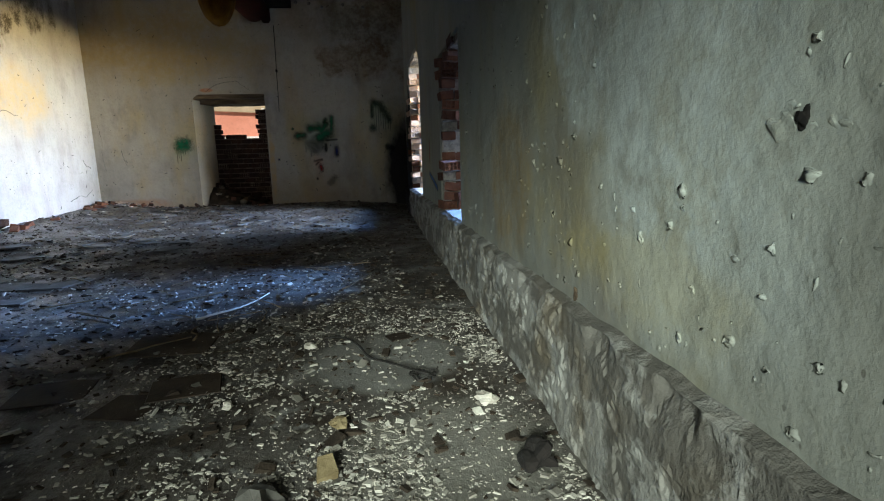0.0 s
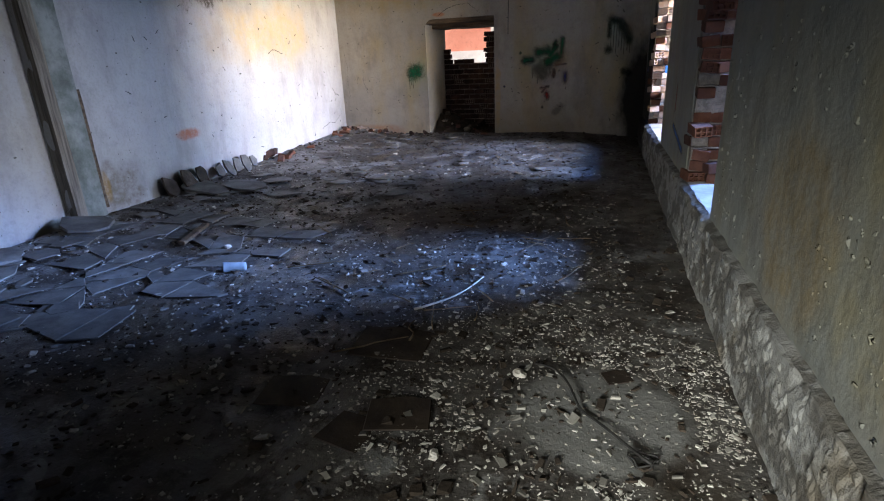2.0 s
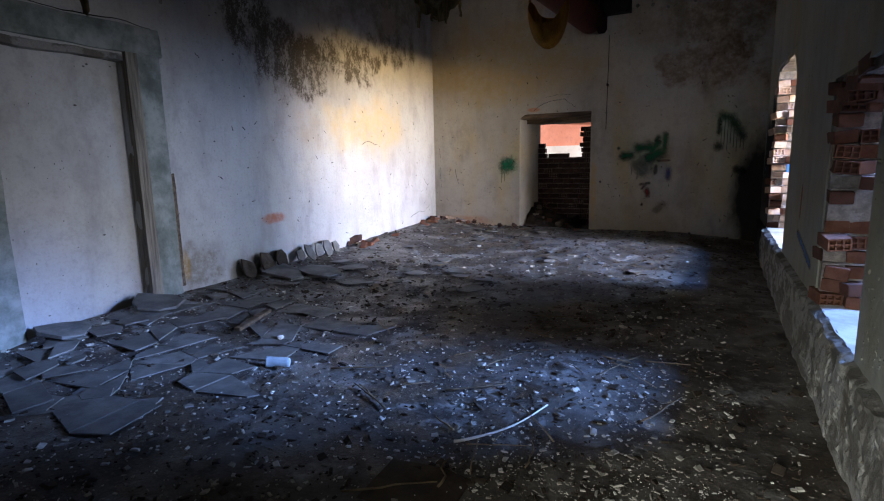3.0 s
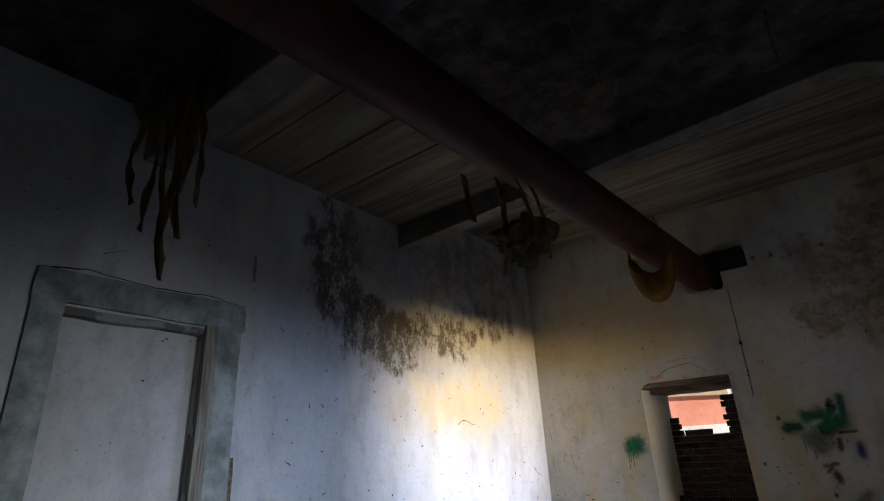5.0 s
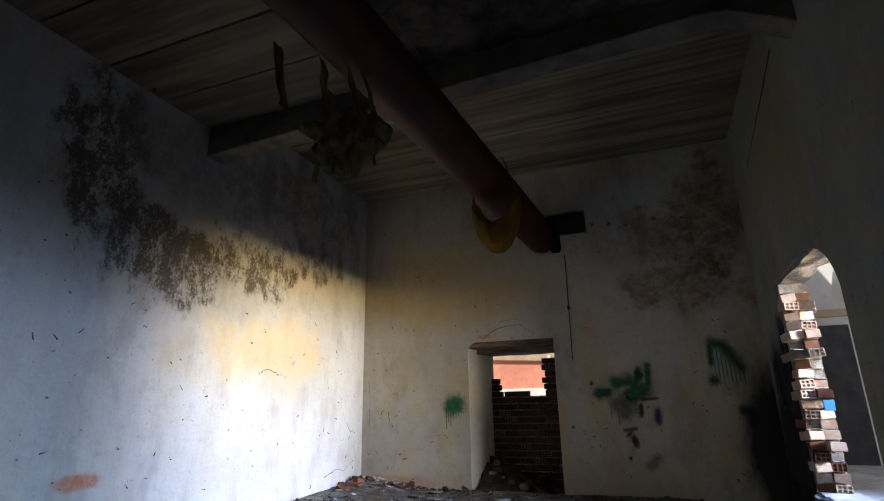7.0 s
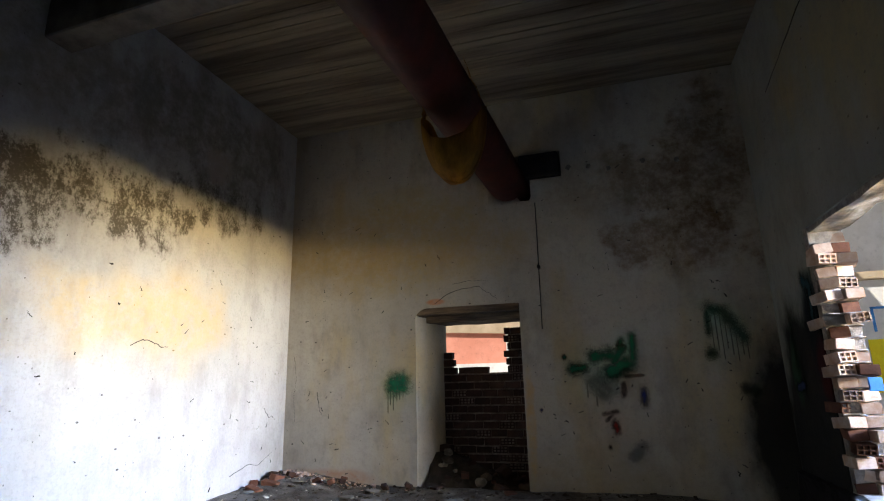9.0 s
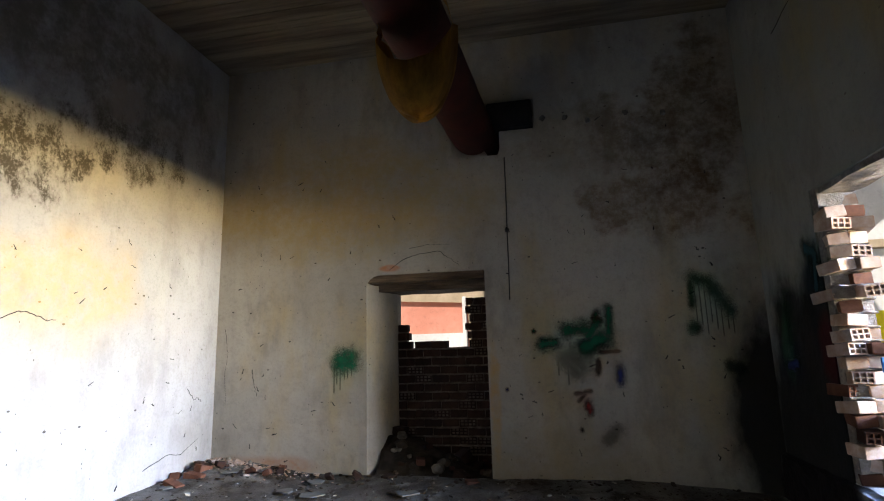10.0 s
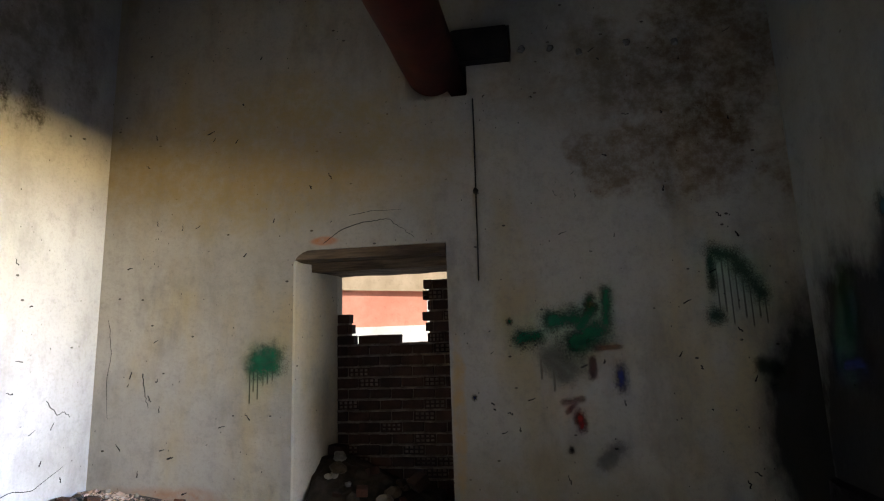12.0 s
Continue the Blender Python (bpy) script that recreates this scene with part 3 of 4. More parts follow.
yard_house = empty("pink_house", (-4, 17, 0.4), "pink rendered house seen through the doorway gap", "house")
yard_house.matrix_basis = Matrix.Identity(4)
part("wall", boxes((-12, -3.35, 17.0, 17.4, 1.78, 2.55), (-12, -2.9, 18.2, 18.6, 0.4, 4.5)), M["outer_pink"], yard_house)
part("low_wall", boxes((-12, -3.3, 16.85, 17.3, 0.4, 1.78)), M["outer_white"], yard_house, "whitewashed low wall")
bm = bmesh.new()
p = [bm.verts.new(v) for v in ((-12, 16.9, 2.97), (-3.2, 16.9, 2.46), (-3.2, 18.4, 3.1), (-12, 18.4, 3.7), (-12, 16.9, 3.15), (-3.2, 16.9, 3.4), (-3.2, 18.4, 3.4), (-12, 18.4, 3.7))]
for q in ((0, 1, 2, 3), (4, 5, 6, 7), (0, 1, 5, 4), (1, 2, 6, 5), (2, 3, 7, 6), (3, 0, 4, 7)):
    bm.faces.new([p[i] for i in q])
bmesh.ops.recalc_face_normals(bm, faces=bm.faces)
part("roof_edge", bm, M["outer_beige"], yard_house, "beige boarded eaves")
part("corner_post", boxes((-3.33, -3.24, 16.8, 16.9, 0.4, 2.6), bevel=0.01), M["outer_white"], yard_house)
part("gatepost", boxes((-3.1, -2.75, 16.2, 16.6, 0.4, 3.2), bevel=0.02), M["outer_beige"], yard_house)

# ---- the pipe under the ceiling and what hangs from it ----


def pipe_at(y):
    return Vector((-2.06 - 0.055 * (F - y), y, 3.72))


thing("overhead_pipe", tube([pipe_at(BACK + 0.02 + (F + 0.36 - BACK) * i / 60) for i in range(61)], 0.235, 28, 0.025), M["pipe"],
      "large red-oxide pipe running under the ceiling into the wall", "pipe")
# dark block put in the pocket; its colour stands in for the shade there
thing("pocket_block", boxes((-1.90, -1.42, F - 0.06, F + 0.38, 3.74, 4.03), bevel=0.012), M["dark"], "dark block standing in for the shaded wall pocket beside the pipe", "bracket")


def collar(u, v):
    a = radians(75 + 225 * u)
    r = 0.222 + 0.13 * v + 0.012 * noise.noise((u * 9, v, 0))
    return (-2.06 + r * math.cos(a), F + 0.012 - 0.010 * v, 3.72 + r * math.sin(a))


bm = sheet(40, 4, collar)
bmesh.ops.solidify(bm, geom=list(bm.faces), thickness=0.02)
bmesh.ops.recalc_face_normals(bm, faces=bm.faces)
thing("mortar_collar", bm, M["wall_far"], "rough plaster collar round the pipe end", "collar")


def cloth(nu, nv, place, thick=0.008):
    bm = sheet(nu, nv, place)
    bmesh.ops.solidify(bm, geom=list(bm.faces), thickness=thick)
    for f in bm.faces:
        f.smooth = True
    return bm


def pouch(u, v):
    """A sagging pouch whose sides are drawn up over the pipe."""
    a = u * 2 * math.pi
    r = math.sqrt(max(0.0, 1 - v ** 2.4))
    fold = 1 + 0.05 * math.sin(a * 9) * (1 - v)
    rim = 3.13 + 0.34 * abs(math.cos(a)) ** 3 + 0.16 * max(0.0, math.sin(a))
    return (-2.09 + 0.26 * r * fold * math.cos(a), 7.82 + 0.25 * r * fold * math.sin(a), rim + (2.85 - rim) * v + 0.012 * noise.noise((u * 8, v * 5, 0)))


def strap(x0, y0, z0, x1, y1, z1, w, seed):
    def place(u, v):
        k = 0.03 * noise.noise((u * 4, seed, 0))
        return (x0 + (x1 - x0) * u + k, y0 + (y1 - y0) * u + (v - 0.5) * w * (1 + 0.5 * noise.noise((u * 5, v, seed))), z0 + (z1 - z0) * u)
    return place


sling = empty("cloth_sling", (-2.36, 7.8, 2.82), "yellow cloth pouch slung under the red pipe", "sling")
sling.matrix_basis = Matrix.Identity(4)
part("pouch", cloth(54, 16, pouch), M["bag"], sling)
part("strap", cloth(10, 3, strap(-2.34, 7.80, 3.45, -2.37, 7.82, 3.84, 0.10, 1.0)), M["bag"], sling)
part("strap", cloth(10, 3, strap(-1.84, 7.84, 3.46, -1.98, 7.82, 3.92, 0.12, 2.0)), M["bag"], sling)
rags = empty("rag_bundle", (-2.35, 5.2, 2.65), "tattered dusty rag bundle hung from the red pipe", "rags")
rags.matrix_basis = Matrix.Identity(4)


def bundle(u, v):
    a = u * 2 * math.pi
    b = (v - 0.5) * math.pi
    k = 1 + 0.55 * noise.noise((math.cos(a) * 1.4, math.sin(a) * 1.4, v * 4)) + 0.25 * noise.noise((math.cos(a) * 5, math.sin(a) * 5, v * 9))
    return (-2.36 + 0.24 * k * math.cos(a) * math.cos(b), 5.20 + 0.20 * k * math.sin(a) * math.cos(b), 2.88 + 0.14 * k * math.sin(b) + 0.12 * math.cos(a) ** 2)


part("knot", cloth(40, 20, bundle), M["rag"], rags)
for k, (x0, y0, x1, y1) in enumerate(((-2.58, 5.35, -2.72, 5.55), (-2.44, 5.15, -2.56, 5.2), (-2.16, 5.12, -2.36, 5.12), (-2.12, 5.25, -2.34, 5.35), (-2.70, 5.0, -2.74, 4.95))):
    part("strip", cloth(12, 3, strap(x0, y0, 2.90 if k < 4 else 3.15, x1, y1, 3.60, 0.09, k * 3.0)), M["rag"], rags)
for k in range(4):
    part("strip", cloth(10, 3, strap(-2.5 + 0.13 * k, 5.15, 2.88, -2.52 + 0.14 * k, 5.12, 2.64 + 0.04 * (k % 2), 0.05, 20 + k)), M["rag"], rags)


def hanging_rag(name, x, y, top, low, width, seed):
    def place(u, v):
        z = top + (low - top) * u
        w = width * (1 - 0.75 * u) * (0.7 + 0.6 * noise.noise((seed, u * 5, 0)))
        sway = 0.10 * noise.noise((seed + 3, u * 3, 1))
        return (x + (v - 0.5) * w + sway, y + 0.05 * noise.noise((u * 6, v * 4, seed)) + 0.4 * sway, z + 0.10 * u * noise.noise((v * 9, seed, 0)))
    bm = sheet(26, 8, place)
    bmesh.ops.solidify(bm, geom=list(bm.faces), thickness=0.01)
    for f in bm.faces:
        f.smooth = True
    thing(name, bm, M["rag"], "torn strip of mouldy insulation hanging from the ceiling", "insulation", group="hanging strips")


for k, (x, y, top, low, w) in enumerate(((-4.02, 3.08, 4.50, 2.53, 0.46), (-3.93, 3.10, 4.50, 2.80, 0.30), (-4.30, 3.00, 4.50, 2.95, 0.26), (-3.72, 3.12, 4.50, 2.98, 0.26), (-4.12, 3.05, 4.50, 2.95, 0.22), (-4.5, 2.95, 4.50, 3.2, 0.3))):
    hanging_rag("insulation_strip", x, y, top, low, w, k * 5.3)

# bare reinforcement under the spalled ceiling
for k in range(26):
    x, y = rng.uniform(-2.6, 0.2), rng.uniform(2.6, 6.3)
    if k < 6:
        pts = [(x, y, 4.48), (x + rng.uniform(-0.05, 0.05), y, 4.25), (x + rng.uniform(-0.1, 0.1), y + rng.uniform(-0.1, 0.1), rng.uniform(3.65, 3.95))]
    else:
        a, l = rng.choice((0.15, 1.6)) + rng.uniform(-0.25, 0.25), rng.uniform(0.3, 0.8)
        pts = [(x + math.cos(a) * l * (i / 4 - 0.5), y + math.sin(a) * l * (i / 4 - 0.5), 4.395 + 0.03 * noise.noise((x + i, y, k))) for i in range(5)]
        pts[0] = (pts[0][0], pts[0][1], 4.46)
    thing("reinforcement_bar", tube(pts, 0.006, 5), M["rust"], "rusty bent reinforcement wire in the ceiling", "wire", group="ceiling reinforcement")

# ---- blocked doorway in the left wall ----
surround = empty("door_surround", (L, 3.4, 0.1), "grey-green limewashed surround of a blocked doorway", "door surround")
surround.matrix_basis = Matrix.Identity(4)


def rough_bar(x0, x1, y0, y1, z0, z1, amount=0.012):
    bm = boxes((x0, x1, y0, y1, z0, z1))
    bmesh.ops.subdivide_edges(bm, edges=list(bm.edges), cuts=7, use_grid_fill=True)
    for v in bm.verts:
        v.co += amount * noise.noise_vector(v.co * 6)
    return bm


part("jamb", rough_bar(L - 0.02, L + 0.035, 2.64, N0, 0.0, NZ + 0.24), M["frame"], surround)
part("jamb", rough_bar(L - 0.02, L + 0.030, N1 + 0.12, 4.33, 0.05, NZ + 0.24), M["frame"], surround)
part("head", rough_bar(L - 0.02, L + 0.045, 2.64, 4.35, NZ + 0.02, NZ + 0.27, 0.02), M["frame"], surround)
part("post", rough_bar(L - 0.09, L + 0.05, N1, N1 + 0.11, 0.05, NZ + 0.02, 0.006), M["post"], surround, "grey weathered timber post")
part("lintel_edge", rough_bar(L - 0.09, L + 0.01, N0, N1, NZ - 0.06, NZ, 0.015), M["plinth"], surround, "crumbling plaster edge")
thing("corner_strip", rough_bar(L - 0.01, L + 0.02, 4.335, 4.375, 0.20, 1.39, 0.008), M["timber"], "rusty upright strip beside the blocked doorway", "strip")
thing("wall_conduit", tube([(L + 0.02, 2.24, 1.9), (L + 0.02, 2.25, 1.2), (L + 0.02, 2.22, 0.86), (L + 0.02, 2.0, 0.82)], 0.018, 8, 0.1), M["rust"], "rusty conduit bent along the plaster wall", "conduit")
for y, z in ((3.51, 3.07),):
    thing("wall_anchor", rock(0.035, 1.0, 2.0, 0.6), M["foam"], "rusty anchor stub in the plaster", "anchor").location = (L + 0.01, y, z)
thing("wall_hook", tube([(L - 0.02, 5.85, 4.50), (L + 0.07, 5.83, 4.50), (L + 0.09, 5.82, 4.40), (L + 0.08, 5.80, 4.34)], 0.022, 6), M["rust"], "bent iron hook near the ceiling", "hook")
thing("wall_crack", rough_bar(L - 0.01, L + 0.006, 4.42, 4.45, 3.05, 3.34, 0.012), M["mortar"], "broken edge in the plaster", "crack")

# ---- doorway in the far wall ----
doorway = empty("door_1", (-2.7, F, 0.2), "doorway bricked up with hollow bricks, open at the top", "doorway", kind="structure")
doorway.matrix_basis = Matrix.Identity(4)
part("lintel", rough_bar(DX0 + 0.01, DX1 - 0.005, F - 0.004, F + 0.20, DZ + 0.01, DZ + 0.085, 0.008), M["timber"], doorway, "split weathered timber lintel")
part("lintel", rough_bar(DX0 + 0.02, DX1 + 0.0, F + 0.21, F + DEEP + 0.13, DZ - 0.07, DZ + 0.085, 0.010), M["timber"], doorway)
bm = bmesh.new()
arc = [(DX0 + 0.16 * (1 - math.sin(a)), DZ + 0.088 - 0.13 * (1 - math.cos(a))) for a in np.linspace(0, math.pi / 2, 7)] + [(DX0, DZ + 0.088)]
side = [[bm.verts.new((x, y, z)) for x, z in arc] for y in (F - 0.006, F + 0.30)]
bm.faces.new(side[0]), bm.faces.new(side[1][::-1])
for i in range(len(arc)):
    bm.faces.new((side[0][i], side[1][i], side[1][(i + 1) % len(arc)], side[0][(i + 1) % len(arc)]))
bmesh.ops.recalc_face_normals(bm, faces=bm.faces)
part("corner_plaster", bm, M["wall_far"], doorway, "rounded broken plaster corner")
# splayed left reveal
bm = bmesh.new()
pv = [(DX0 - 0.02, F + 0.004), (DX0 + 0.20, F + DEEP), (DX0 + 0.20, F + DEEP + 0.14), (DX0 - 0.02, F + DEEP + 0.14)]
low = [bm.verts.new((x, y, 0.0)) for x, y in pv]
high = [bm.verts.new((x, y, DZ - 0.002)) for x, y in pv]
bm.faces.new(low[::-1]), bm.faces.new(high)
for i in range(4):
    bm.faces.new((low[i], low[(i + 1) % 4], high[(i + 1) % 4], high[i]))
bmesh.ops.recalc_face_normals(bm, faces=bm.faces)
part("reveal", bm, M["wall_far"], doorway)


def hollow_brick(long, tall, deep, cols, rows):
    """A clay brick whose front end (y = 0, looking towards -y) shows holes."""
    bm = bmesh.new()
    x0, z0 = -long / 2, 0.0
    wall = 0.010
    cw, ch = (long - wall) / cols, (tall - wall) / rows
    add_box(bm, x0, -x0, 0.035, deep, 0, tall)
    for i in range(cols + 1):
        xa = x0 + i * cw
        add_box(bm, xa, xa + wall, 0, 0.035, 0, tall)
    for j in range(rows + 1):
        for i in range(cols):
            xa, za = x0 + wall + i * cw, j * ch
            add_box(bm, xa, xa + cw - wall, 0.001, 0.035, za, za + wall)
    return bm


def plain_brick(long, tall, deep, seed):
    bm = boxes((-long / 2, long / 2, 0, deep, 0, tall), bevel=0.004)
    for v in bm.verts:
        v.co += 0.004 * noise.noise_vector(v.co * 9 + Vector((seed, 0, 0)))
    return bm


def lumpy_bar(x0, x1, y0, y1, z0, z1, seed):
    """A squeezed-out mortar joint."""
    def place(u, v):
        a = v * math.pi
        return (x0 + u * (x1 - x0), y1 - (y1 - y0) * math.sin(a) * (0.75 + 0.5 * noise.noise((u * (x1 - x0) * 14, seed, 0))), z0 + (z1 - z0) * (0.5 - 0.5 * math.cos(a)) + 0.006 * noise.noise((u * (x1 - x0) * 9, seed, 5)))
    return sheet(30, 5, place)


# brick infill
IY = F + DEEP + 0.0
HX0, HX1 = DX0 + 0.20, DX1
COURSE = 0.094
# dark brick and mortar: the doorway's dimness is put into their colours
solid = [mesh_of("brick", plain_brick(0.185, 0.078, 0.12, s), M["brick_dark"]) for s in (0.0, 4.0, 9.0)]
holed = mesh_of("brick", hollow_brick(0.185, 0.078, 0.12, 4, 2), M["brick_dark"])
infill = part("brick_infill", boxes((HX0, HX1, IY + 0.03, IY + 0.12, 0.1, 1.41), (-2.24, HX1, IY + 0.03, IY + 0.12, 1.41, 1.95), (HX0, -2.98, IY + 0.03, IY + 0.12, 1.41, 1.66)), M["mortar_dark"], doorway, "dark hollow-brick infill")
row = 0
z = 0.13
while z < 2.04:
    x = HX0 - (0.095 if row % 2 else 0.0)
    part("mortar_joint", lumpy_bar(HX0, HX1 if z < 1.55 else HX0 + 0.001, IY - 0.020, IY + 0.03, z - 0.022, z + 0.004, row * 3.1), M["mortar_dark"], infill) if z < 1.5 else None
    while x < HX1 - 0.02:
        a, b = max(x, HX0), min(x + 0.188, HX1)
        mid = (a + b) / 2
        if z > 1.42:
            ragged = 0.03 * math.sin(row * 2.3)
            if mid > -2.5 and z < 1.97:
                a = max(a, -2.28 + ragged)
            elif z < 1.68 and mid < -2.8:
                b = min(b, -2.94 + ragged)
            elif not (z < 1.50 and mid < -2.5):
                b = a
        mid = (a + b) / 2
        if b - a > 0.03:
            me = holed if rng.random() < 0.16 else rng.choice(solid)
            ob = piece("brick", me, infill, pose(mid, IY + rng.uniform(-0.008, 0.010), z + rng.uniform(-0.003, 0.003), 0, rng.uniform(-1, 1), rng.uniform(-1.5, 1.5)) @ Matrix.Diagonal(((b - a - 0.006) / 0.185, 1, 1, 1)))
        x += 0.194
    z += COURSE
    row += 1

# bricks of the broken jambs of the right wall
stack = [mesh_of("brick", plain_brick(0.130, 0.080, 0.20, s), M["brick_pale"]) for s in (1.0, 5.0)] + [mesh_of("brick", hollow_brick(0.130, 0.080, 0.20, 3, 2), M["brick_pale"])]
stack_red = [mesh_of("brick", plain_brick(0.130, 0.080, 0.20, s), M["brick"]) for s in (2.0, 6.0)] + [mesh_of("brick", hollow_brick(0.130, 0.080, 0.20, 3, 2), M["brick"])]


def broken_jamb(y, low, high, pale, seed):
    """Courses of hollow bricks, pulled out unevenly, looking towards -y."""
    pick = random.Random(seed)
    part("jamb_mortar", boxes((R + 0.012, X1 - 0.012, y + 0.075, y + 0.165, low, high)), M["mortar"], wall_right)
    z = low + 0.006
    k = 0
    while z < high - 0.05:
        for side in (0, 1):
            if pick.random() < 0.17:
                continue
            cx = R + 0.070 + 0.131 * side
            out = pick.choice((-0.09, -0.05, 0.0, 0.03, 0.08)) + pick.uniform(-0.03, 0.03)
            me = pick.choice(stack if pick.random() < pale else stack_red)
            piece("brick", me, wall_right, pose(cx, y + out, z, pick.uniform(-7, 7), pick.uniform(-7, 7), pick.uniform(-16, 16)))
        if pick.random() < 0.8:
            part("mortar_joint", lumpy_bar(R + 0.01, X1 - 0.01, y + pick.uniform(-0.02, 0.03), y + 0.08, z - 0.016, z + 0.004, k * 2.3 + seed), M["mortar"], wall_right)
        z += 0.096
        k += 1


# brick tones carry the light: paler on the bright far jamb, darker on the near
broken_jamb(B1 - 0.16, SILL, BZ, 0.78, 3)
broken_jamb(A1 - 0.15, SILL, AZ, 0.0, 5)
# bricks left hanging in the corner of the nearer opening
for k in range(9):
    piece("brick", rng.choice(stack_red), wall_right, pose(R + 0.070 + 0.131 * (k % 2), A1 - 0.23 - 0.16 * (k // 2), AZ - 0.22 + 0.045 * (k // 2), rng.uniform(-8, 8), rng.uniform(-6, 6), rng.uniform(-8, 8)))
part("soffit", rough_bar(R + 0.02, X1 - 0.02, B0, B1, BZ - 0.05, BZ + 0.02, 0.03), M["mortar"], wall_right, "crumbling brick soffit")
part("soffit", rough_bar(R + 0.02, X1 - 0.02, A0, A1, AZ - 0.06, AZ + 0.02, 0.03), M["mortar_dark"], wall_right)
part("sill", rough_bar(R + 0.005, X1 + 0.05, A0, A1, SILL - 0.04, SILL + 0.008, 0.01), M["ground"], wall_right, "dusty cement sill")
part("sill", rough_bar(R + 0.005, X1 + 0.05, B0, B1, SILL - 0.04, SILL + 0.008, 0.01), M["ground"], wall_right, "dusty cement sill")

# ---- paint sprayed on the walls ----


def sprayed(label, at, turn, w, h, material):
    bm = sheet(2, 2, lambda u, v: (u * 2 - 1, v * 2 - 1, 0))
    ob = thing("sprayed_paint", bm, material, label, "graffiti", group="sprayed paint on the walls")
    ob.matrix_basis = Matrix.Translation(at) @ turn.to_matrix().to_4x4() @ Matrix.Diagonal((w, h, 1, 1))


ON_FAR, ON_RIGHT = Euler((radians(90), 0, 0)), Euler((radians(90), 0, radians(-90)))
GREEN, BLUE, RED = (0.005, 0.120, 0.052), (0.008, 0.014, 0.13), (0.24, 0.016, 0.012)
y = F - 0.004
DOT = ((0, 0, 0.01, 0, 0.6),)
sprayed("dark green sprayed blob with drips", (-3.53, y, 1.25), ON_FAR, 0.26, 0.30, spray_paint("spray_green_blob", GREEN, ((-0.15, 0.28, 0.28, 0.33, 0.58), (-0.25, 0.1, 0.3, 0.2, 0.42)), ((-0.42, 0.1, -0.85, 0.03), (-0.30, 0.1, -0.55, 0.03), (-0.16, 0.1, -0.75, 0.03), (0.02, 0.1, -0.40, 0.025), (0.16, 0.1, -0.35, 0.03), (0.32, 0.1, -0.28, 0.025)), 1, 0.97))
sprayed("dark green sprayed cloud on plaster", (-1.14, y, 1.45), ON_FAR, 0.46, 0.46, spray_paint("spray_green_cloud", GREEN, ((-0.15, 0.28, 0.22, 0.30, 0.27), (-0.66, 0.0, -0.44, 0.02, 0.24), (0.20, -0.08, 0.55, 0.10, 0.34), (0.28, 0.15, 0.50, 0.45, 0.19), (0.70, 0.22, 0.74, 0.70, 0.14), (0.44, 0.5, 0.48, 0.62, 0.13)), (), 2, 0.92, 1.1))
sprayed("greenish grey sprayed smear on plaster", (-1.16, y - 0.001, 1.24), ON_FAR, 0.30, 0.26, spray_paint("spray_grey_green", (0.018, 0.060, 0.042), ((-0.2, 0.3, 0.25, 0.0, 0.5), (-0.3, 0.2, 0.1, -0.3, 0.35)), ((-0.5, 0.2, -0.4, 0.04), (-0.2, 0.2, -0.75, 0.04), (0.1, 0.2, -0.55, 0.04)), 5, 0.5, 1.1))
sprayed("small yellowish sprayed dab on plaster", (-0.93, y - 0.002, 1.69), ON_FAR, 0.08, 0.05, spray_paint("spray_ochre", (0.22, 0.17, 0.02), DOT, (), 18, 0.6, 0.8))
sprayed("green sprayed scrawl with long drips", (0.12, y, 1.78), ON_FAR, 0.36, 0.42, spray_paint("spray_green_drips", GREEN, ((-0.38, 0.60, 0.05, 0.50, 0.24), (0.02, 0.48, 0.46, -0.15, 0.26), (-0.42, 0.55, -0.44, 0.0, 0.14), (-0.45, -0.50, -0.42, -0.52, 0.24)), ((-0.34, 0.5, -0.65, 0.02), (-0.22, 0.5, -0.5, 0.025), (-0.10, 0.5, -0.7, 0.02), (0.02, 0.4, -0.45, 0.02), (0.14, 0.3, -0.6, 0.025), (0.26, 0.2, -0.75, 0.02), (0.40, 0.0, -0.6, 0.025), (0.52, -0.1, -0.7, 0.02)), 3, 0.80, 1.1))
sprayed("faded green sprayed dab", (0.27, y, 1.19), ON_FAR, 0.17, 0.17, spray_paint("spray_green_faded", (0.012, 0.06, 0.04), ((-0.2, 0.1, 0.25, 0.0, 0.45),), (), 4, 0.75, 0.8))
sprayed("small green sprayed dot", (-1.53, y, 1.58), ON_FAR, 0.055, 0.06, spray_paint("spray_green_dot", GREEN, DOT, (), 6))
sprayed("dark blue paint dab on plaster", (-0.74, y, 1.14), ON_FAR, 0.09, 0.15, spray_paint("spray_blue", BLUE, ((0, -0.2, 0.02, 0.25, 0.7),), (), 7))
sprayed("small blue paint dot on plaster", (-1.82, y, 1.02), ON_FAR, 0.045, 0.05, spray_paint("spray_blue_dot", BLUE, DOT, (), 8))
sprayed("red paint smear on plaster", (-1.09, y, 0.96), ON_FAR, 0.17, 0.14, spray_paint("spray_red_smear", RED, ((-0.4, 0.1, 0.35, 0.25, 0.22), (-0.3, -0.4, 0.1, 0.1, 0.16)), (), 9, 0.6, 0.9))
sprayed("dark red paint dab on plaster", (-1.05, y - 0.001, 0.84), ON_FAR, 0.075, 0.11, spray_paint("spray_red", RED, ((-0.1, 0.2, 0.1, -0.2, 0.7),), (), 10))
sprayed("brick-red paint dab on plaster", (-0.94, y - 0.002, 1.22), ON_FAR, 0.08, 0.13, spray_paint("spray_brick_red", (0.13, 0.03, 0.02), ((0, -0.3, 0.1, 0.3, 0.45),), (), 19, 0.7, 0.8))
